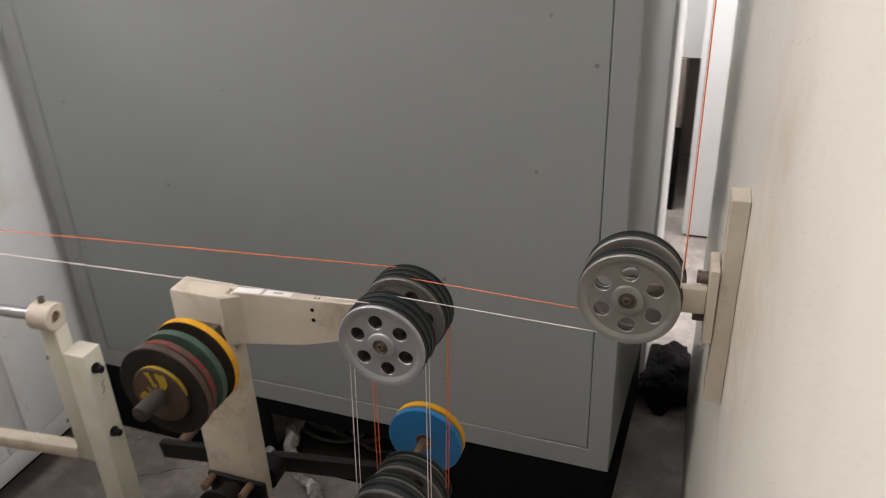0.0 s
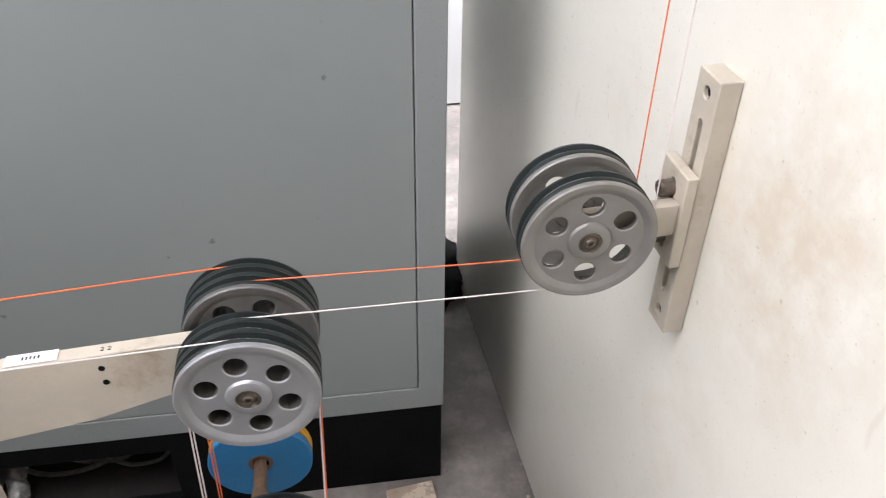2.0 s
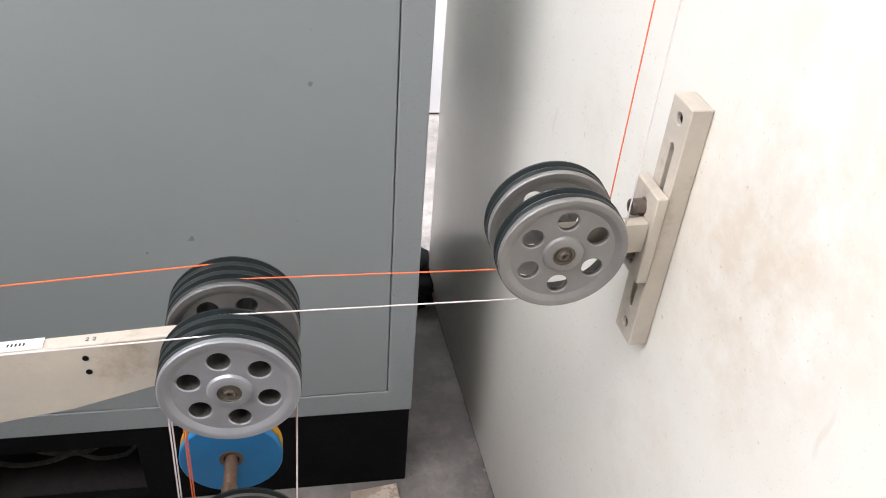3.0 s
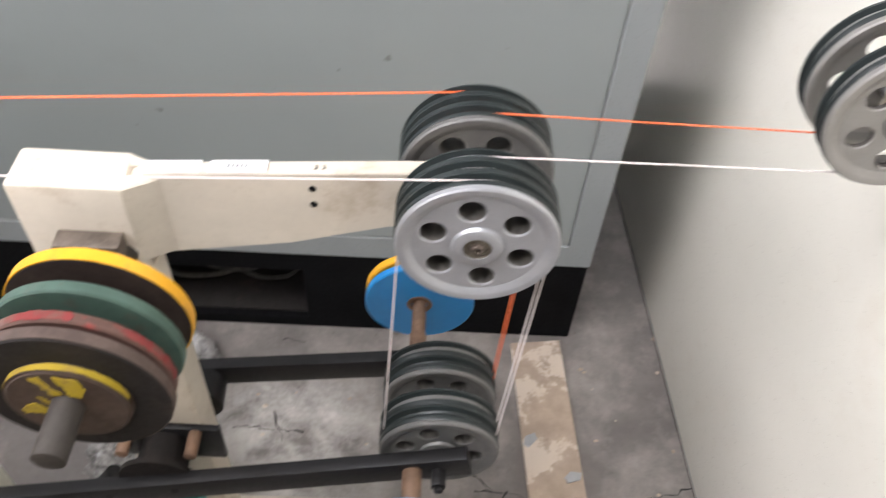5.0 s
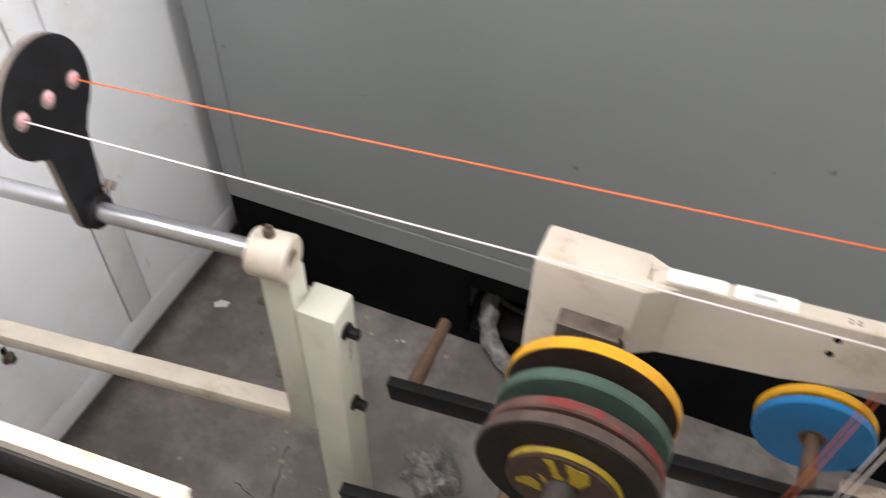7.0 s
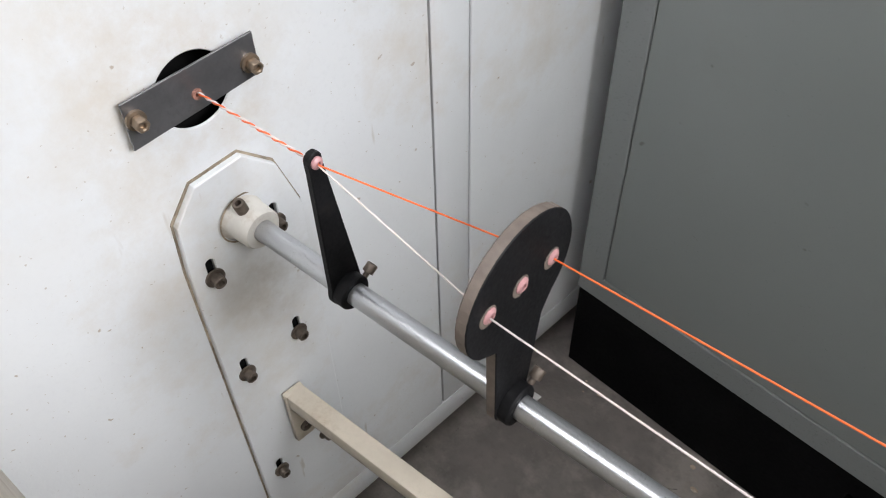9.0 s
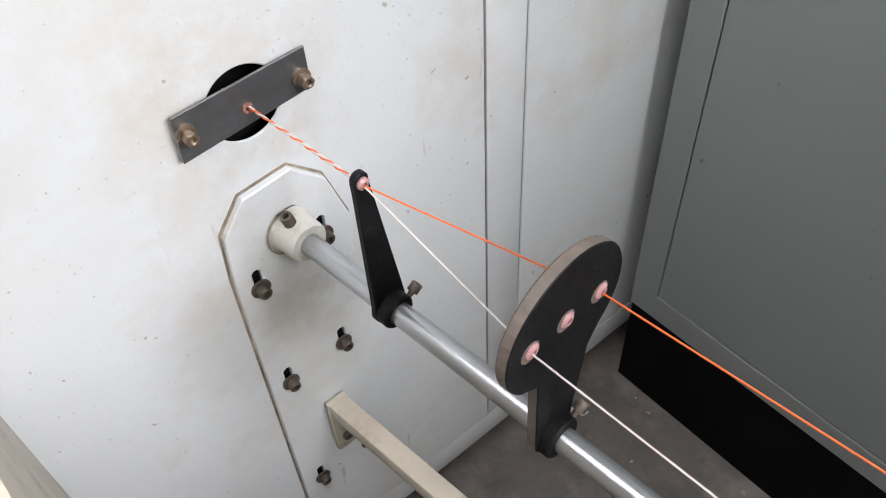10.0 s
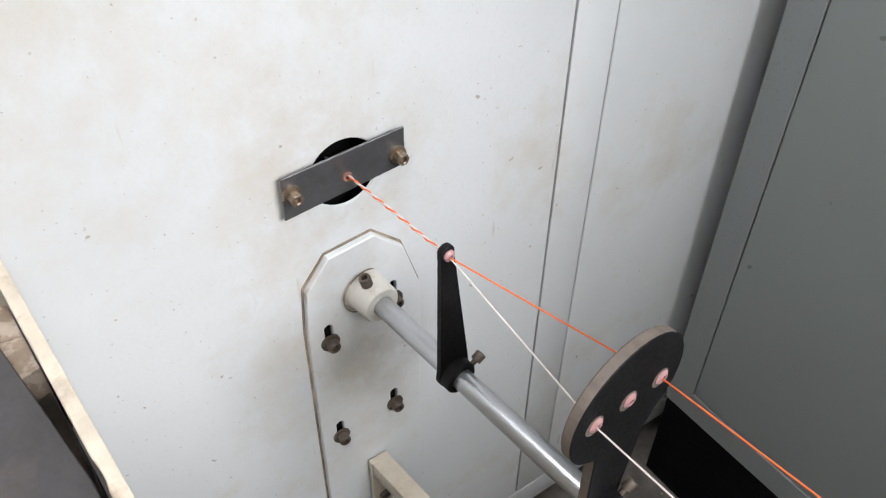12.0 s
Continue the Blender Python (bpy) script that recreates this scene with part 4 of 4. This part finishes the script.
for v in hose.verts:
    v.co += Vector((noise.noise(v.co * 55), noise.noise(v.co * 55 + Vector((9, 0, 0))), noise.noise(v.co * 55 + Vector((0, 9, 0))))) * 0.0022
single("sensor_hose", hose, M_HOSE, "black taped rubber hose looped beside the column", "hose")

# ---- cream enclosure with the slotted wall bracket ----
YAW = 3.3
east = thing("cream_machine_enclosure", (0.221, 1.485, 0), "large cream painted steel machine enclosure, slightly stained", "machine cabinet", turn=YAW)
part("side_panel", box(0.0, 0.6, -2.6, 1.25, 0.004, 1.86, 0.012), M_CREAM, east, local=True)
# Thin black strip paints the shade in the gap under the panel.
part("base_gap", box(0.004, 0.59, -2.59, 1.24, 0.0, 0.004, 0), M_SHADE, east, local=True)
brk = thing("wall_bracket", (0.221, 1.485, 0.915), "cream slotted steel plate with sliding clamp block", "bracket", turn=YAW)
bf = Matrix(((0, 0, -1, 0), (1, 0, 0, 0), (0, 1, 0, 0), (0, 0, 0, 1)))
part("slotted_plate", prism([(0.0, 0.002), (0.046, 0.002), (0.046, 0.346), (0.0, 0.346)], [slot_points(0.023, 0.174, 0.24, 0.010), ring_points(0.023, 0.325, 0.007, 18), ring_points(0.023, 0.025, 0.007, 18)], 0.026, bf @ Matrix.Translation((0, 0, 0.0005)), 0.0012), M_BRACKET, brk, local=True, smooth=False)
for z in (0.325, 0.025):
    part("screw", cap_screw((-0.014, 0.023, z), (-1, 0, 0), 0.0062, 0.008), M_OXIDE, brk, local=True)
part("clamp_block", prism([(-0.004, 0.112), (0.056, 0.112), (0.056, 0.236), (-0.004, 0.236)], [slot_points(0.026, 0.205, 0.03, 0.011), slot_points(0.026, 0.140, 0.03, 0.011)], 0.014, bf @ Matrix.Translation((0, 0, 0.0275)), 0.0015), M_BRACKET, brk, local=True, smooth=False)
for z in (0.208, 0.143):
    part("clamp_screw", cap_screw((-0.040, 0.026, z), (-1, 0, 0), 0.0100, 0.018), M_BOLT, brk, "dirty socket screw", local=True)
# Black inserts stand in for the shade inside the plate's openings.
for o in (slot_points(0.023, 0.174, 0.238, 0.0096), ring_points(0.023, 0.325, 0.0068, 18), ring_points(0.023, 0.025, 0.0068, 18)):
    part("slot", prism(o, [], 0.014, bf @ Matrix.Translation((0, 0, 0.001))), M_SHADE, brk, "black insert painting the shade in a plate opening", local=True, smooth=False)
part("carrier", box(-0.165, -0.0415, 0.000, 0.018, 0.158, 0.200, 0.003), M_BRACKET, brk, local=True)
part("axle", rod((-0.152, -0.012, 0.180), (-0.152, 0.04, 0.180), 0.009, 18), M_STEEL, brk, local=True)

# ---- wires ----
WR = 0.00092


def groove(pul_y, thick, grooves, g):
    pitch = (thick - 0.006) / grooves
    return pul_y + 0.006 + (g + 0.58) * pitch


def arc_round(cx, cz, r, a0, a1, y, n=14):
    return [(cx + r * math.cos(a), y, cz + r * math.sin(a)) for a in np.linspace(a0, a1, n)]


def wire_run(name, mat, start, pul_y, bx, bz, wy, label, order=(0, 1, 2)):
    """From the eyelet over the upper pulley, twice round the dancer pulley, under the wall pulley and up."""
    r = AR - 0.004
    g = [groove(pul_y, 0.052, 3, k) for k in order]
    pts = [start]
    half = math.pi / 2
    for k in range(2):
        pts += arc_round(AX, AZ, r, half, 0, g[k])
        y2 = (g[k] + g[k + 1]) / 2
        pts += arc_round(bx, bz, r, 0, -2 * half, y2, 20)
        pts += arc_round(AX, AZ, r, 2 * half, half, g[k + 1])
    pts += arc_round(0.070, 1.095, r, -half, 0, wy)
    pts.append((0.070 + r, wy, 1.75))
    return single(name, tube(pts, WR, 6), mat, label, "wire")


wire_run("orange_wire", M_ORANGE, (-1.268, 1.4205, 1.0563), 1.475, BX2, BZ2, 1.524, "orange insulated wire running over the rear pulleys", (2, 1, 0))
wire_run("white_wire", M_WIRE, (-1.259, 1.3375, 1.063), 1.384, BX1, BZ1, 1.468, "white insulated wire running over the front pulleys")
single("orange_wire", tube([(-1.268, 1.4205, 1.0563), (-1.468, 1.3445, 1.0795)], WR, 6), M_ORANGE, "orange insulated wire between the guide eyelets", "wire")
single("white_wire", tube([(-1.259, 1.3375, 1.063), (-1.468, 1.3445, 1.0785)], WR, 6), M_WIRE, "white insulated wire between the guide eyelets", "wire")
for name, mat, ph in (("orange_wire", M_ORANGE, 0.0), ("white_wire", M_WIRE, math.pi)):
    a, b = Vector((-1.47, 1.3445, 1.079)), Vector((-1.70, 1.3245, 1.0755))
    pts = []
    for k in range(130):
        t = k / 129
        w = ph + t * 2 * math.pi * 11
        pts.append(a.lerp(b, t) + Vector((0, 0.0009 * math.cos(w), 0.0009 * math.sin(w))))
    single(name, tube(pts, 0.00095, 6), mat, name.split("_")[0] + " insulated wire twisted into a pair at the guide plate", "wire")

# ---- open bin below the guide pipe ----
bin_ = thing("open_bin", (-1.26, 0.78, 0), "cream open steel bin with worn rim and dark sheet inside", "bin", turn=3.5)
bx0, bx1, by0, by1, bz = -0.380, 0.42, -0.33, 0.246, 1.13
part("wall", box(bx0, bx1, by1 - 0.009, by1, 0.008, bz - 0.0035, 0.002), M_STAND, bin_, "cream wall", local=True)
part("wall", box(bx0, bx1, by0, by0 + 0.009, 0.008, bz - 0.0035, 0.002), M_STAND, bin_, local=True)
part("wall", box(bx0, bx0 + 0.009, by0 + 0.0092, by1 - 0.0092, 0.008, bz - 0.0035, 0.002), M_STAND, bin_, local=True)
part("wall", box(bx1 - 0.009, bx1, by0 + 0.0092, by1 - 0.0092, 0.008, bz - 0.0035, 0.002), M_STAND, bin_, local=True)


def worn_edge(x0, x1, y0, y1):
    """A chipped strip of paint on the bin's upper edge."""
    n = 70
    bm = bmesh.new()
    rings = []
    along = x1 - x0 > y1 - y0
    for k in range(n + 1):
        t = k / n
        cut = max(0.0, noise.noise(Vector((t * 19, x0 * 7, y0 * 5))) - 0.25) * 0.006
        low = max(0.0, noise.noise(Vector((t * 26, 3, y1 * 5))) - 0.2) * 0.004
        lo, hi = (y0 + cut, y1) if along else (x0, x1 - cut)
        ring = []
        for w, z in ((lo, bz - 0.0034), (lo, bz - 0.0008 - low), (lo + 0.001, bz - low), (hi - 0.001, bz), (hi, bz - 0.0008), (hi, bz - 0.0034)):
            ring.append(bm.verts.new((x0 + (x1 - x0) * t, w, z) if along else (w, y0 + (y1 - y0) * t, z)))
        rings.append(ring)
    for a, b in zip(rings, rings[1:]):
        for i in range(6):
            bm.faces.new((a[i], a[(i + 1) % 6], b[(i + 1) % 6], b[i]))
    bm.faces.new(rings[0])
    bm.faces.new(rings[-1])
    part("rim", bm, M_RIM, bin_, "chipped cream rim with brown wear", local=True)


worn_edge(bx0, bx1, by1 - 0.0105, by1 + 0.0006)
worn_edge(bx0, bx1, by0 - 0.0006, by0 + 0.0105)
worn_edge(bx1 - 0.0105, bx1 + 0.0006, by0 + 0.011, by1 - 0.011)
# Added thin dark faces darken the bin's far and right inner walls.
part("dark_inner_face", box(-0.17, bx1 - 0.0098, by1 - 0.0118, by1 - 0.0095, 0.3, bz - 0.016, 0), M_BIN_DARK, bin_, "dark face added inside the bin wall", local=True)
part("dark_inner_face", box(bx1 - 0.0118, bx1 - 0.0095, by0 + 0.010, by1 - 0.0125, 0.3, bz - 0.014, 0), M_BIN_DARK, bin_, "dark face added inside the bin wall", local=True)
part("bottom", box(bx0 + 0.001, bx1 - 0.001, by0 + 0.001, by1 - 0.001, 0, 0.0075), M_STAND, bin_, local=True)
bin_sheet = thing("dark_sheet", (-1.28, 0.755, 1.098), "dark grey worn sheet lying in the open bin", "sheet", turn=3.5)
part("sheet", prism([(-0.33, -0.29), (0.33, -0.29), (0.395, 0.16), (0.36, 0.248), (-0.108, 0.254), (-0.294, 0.238), (-0.34, 0.20)], [], 0.005, Matrix.Identity(4), 0.001), M_SHEET, bin_sheet, local=True, smooth=False)
# Unseen black block added to carry the sheet.
part("support", box(-0.30, 0.33, -0.28, 0.20, -1.088, 0.0), M_SHADE, bin_sheet, local=True)
bm = bmesh.new()
bmesh.ops.create_grid(bm, x_segments=26, y_segments=60, size=0.5, matrix=Matrix.Diagonal((0.10, 0.46, 1, 1)))
for v in bm.verts:
    v.co.z = 0.010 * noise.noise(v.co * 45) + 0.006 * noise.noise(v.co * 120)
made = bmesh.ops.extrude_face_region(bm, geom=list(bm.faces))
bmesh.ops.translate(bm, vec=(0, 0, -0.03), verts=[v for v in made["geom"] if isinstance(v, bmesh.types.BMVert)])
bmesh.ops.transform(bm, matrix=pose(-1.585, 0.765, 1.075, 0, 0, 3.5), verts=bm.verts)
single("plaster_rubble", bm, M_BOARD, "beige crumbly plaster rubble in the bin beside the sheet", "rubble")

# ---- loose things on the floor ----
single("chipped_board", prism([(-0.119, 1.583), (-0.004, 1.596), (-0.03, 1.975), (-0.142, 1.962)], [], 0.011, Matrix.Translation((0, 0, 0)), 0.0015), M_BOARD, "chipped beige board lying on the concrete floor", "board", smooth=False)

# ---- the bright passage behind ----
single("door_frame", box(-0.045, 0.006, 2.70, 2.96, 0.0, 2.3, 0.004), M_DOORWHITE, "white door frame standing behind the grey cabinet", "door frame", kind="structure")
single("white_door", box(0.02, 0.95, 3.86, 3.91, 0.01, 2.5, 0.004), M_DOORWHITE, "plain white door leaf in the passage", "door", kind="structure")
single("partition", box(-2.5, -0.05, 4.12, 4.22, 0.42, 0.74, 0.004), M_BROWNWALL, "brown band of the partition wall", "wall", kind="structure")
single("partition_base", box(-2.5, -0.05, 4.121, 4.22, 0, 0.418, 0.004), M_BLACK, "black base of the partition wall", "wall", kind="structure")
single("partition_top", box(-2.5, 2.0, 4.13, 4.22, 0.742, 3.0, 0.004), M_DOORWHITE, "white upper part of the partition wall", "wall", kind="structure")


def lump(centre, size, seed, rough, name, mat, label, category):
    """A crumpled soft heap: a ball pressed flat and folded by noise."""
    bm = bmesh.new()
    bmesh.ops.create_icosphere(bm, subdivisions=5, radius=1)
    c = Vector(centre)
    for v in bm.verts:
        p = v.co.copy()
        f = 1 + rough * (noise.noise(p * 1.7 + Vector((seed, 0, 0))) + 0.6 * abs(noise.noise(p * 4.0 + Vector((0, seed, 0)))) + 0.3 * abs(noise.noise(p * 9.0)))
        v.co = c + Vector((p.x * size[0] * f, p.y * size[1] * f, max(p.z, -0.35) * size[2] * f))
    low = min(v.co.z for v in bm.verts)
    bmesh.ops.translate(bm, vec=(0, 0, 0.001 - low), verts=bm.verts)
    return single(name, bm, mat, label, category)


lump((0.075, 2.74, 0.04), (0.105, 0.13, 0.055), 3.1, 0.5, "dark_cloth", M_CLOTH, "dark grey crumpled cloth on the floor in the gap", "cloth")
lump((-0.935, 1.635, 0.05), (0.048, 0.042, 0.042), 8.4, 0.55, "crumpled_film", M_FILM, "crumpled clear plastic film lying beside the column foot", "plastic film")

wrapped = tube(smooth_line([(-0.97, 2.16, 0.10), (-0.965, 2.06, 0.085), (-0.94, 1.985, 0.05), (-0.875, 1.935, 0.032), (-0.815, 1.90, 0.032), (-0.785, 1.85, 0.030)], 14), 0.020, 18)
for v in wrapped.verts:
    v.co += Vector((noise.noise(v.co * 38), noise.noise(v.co * 38 + Vector((5, 0, 0))), noise.noise(v.co * 38 + Vector((0, 5, 0))))) * 0.011
    v.co.z = max(v.co.z, 0.003)
single("wrapped_hose", wrapped, M_FILM, "hose wrapped in crumpled clear film lying out of the plinth hatch", "hose")

# crumbs and scraps on the concrete
bm = bmesh.new()
rnd = random.Random(11)
for k in range(90):
    x, y, r = rnd.uniform(-1.6, 0.2), rnd.uniform(1.2, 2.0), rnd.uniform(0.0015, 0.006)
    bmesh.ops.create_icosphere(bm, subdivisions=1, radius=r, matrix=Matrix.Translation((x, y, r * 0.3)) @ Matrix.Diagonal((rnd.uniform(0.7, 1.6), 1, 0.45, 1)) @ pose(0, 0, 0, rnd.uniform(0, 90), 0, rnd.uniform(0, 180)))
tagged(single("floor_crumbs", bm, M_BOARD, "small crumbs and chips scattered over the concrete floor", "debris", smooth=False), kind="stuff")
for k, (x, y, a) in enumerate(((-1.60, 1.84, 20), (-0.115, 1.70, 40), (-0.04, 1.625, 10))):
    single("scrap", prism([(0, 0), (0.028, 0.004), (0.034, 0.018), (0.012, 0.024), (-0.004, 0.012)], [], 0.002, pose(x, y, 0.012 if x > -0.2 else 0.0015, 0, 3, a)), M_PAPER if k < 1 else M_ALU, "torn pale scrap lying on the floor", "scrap", "scraps on the floor", smooth=False)
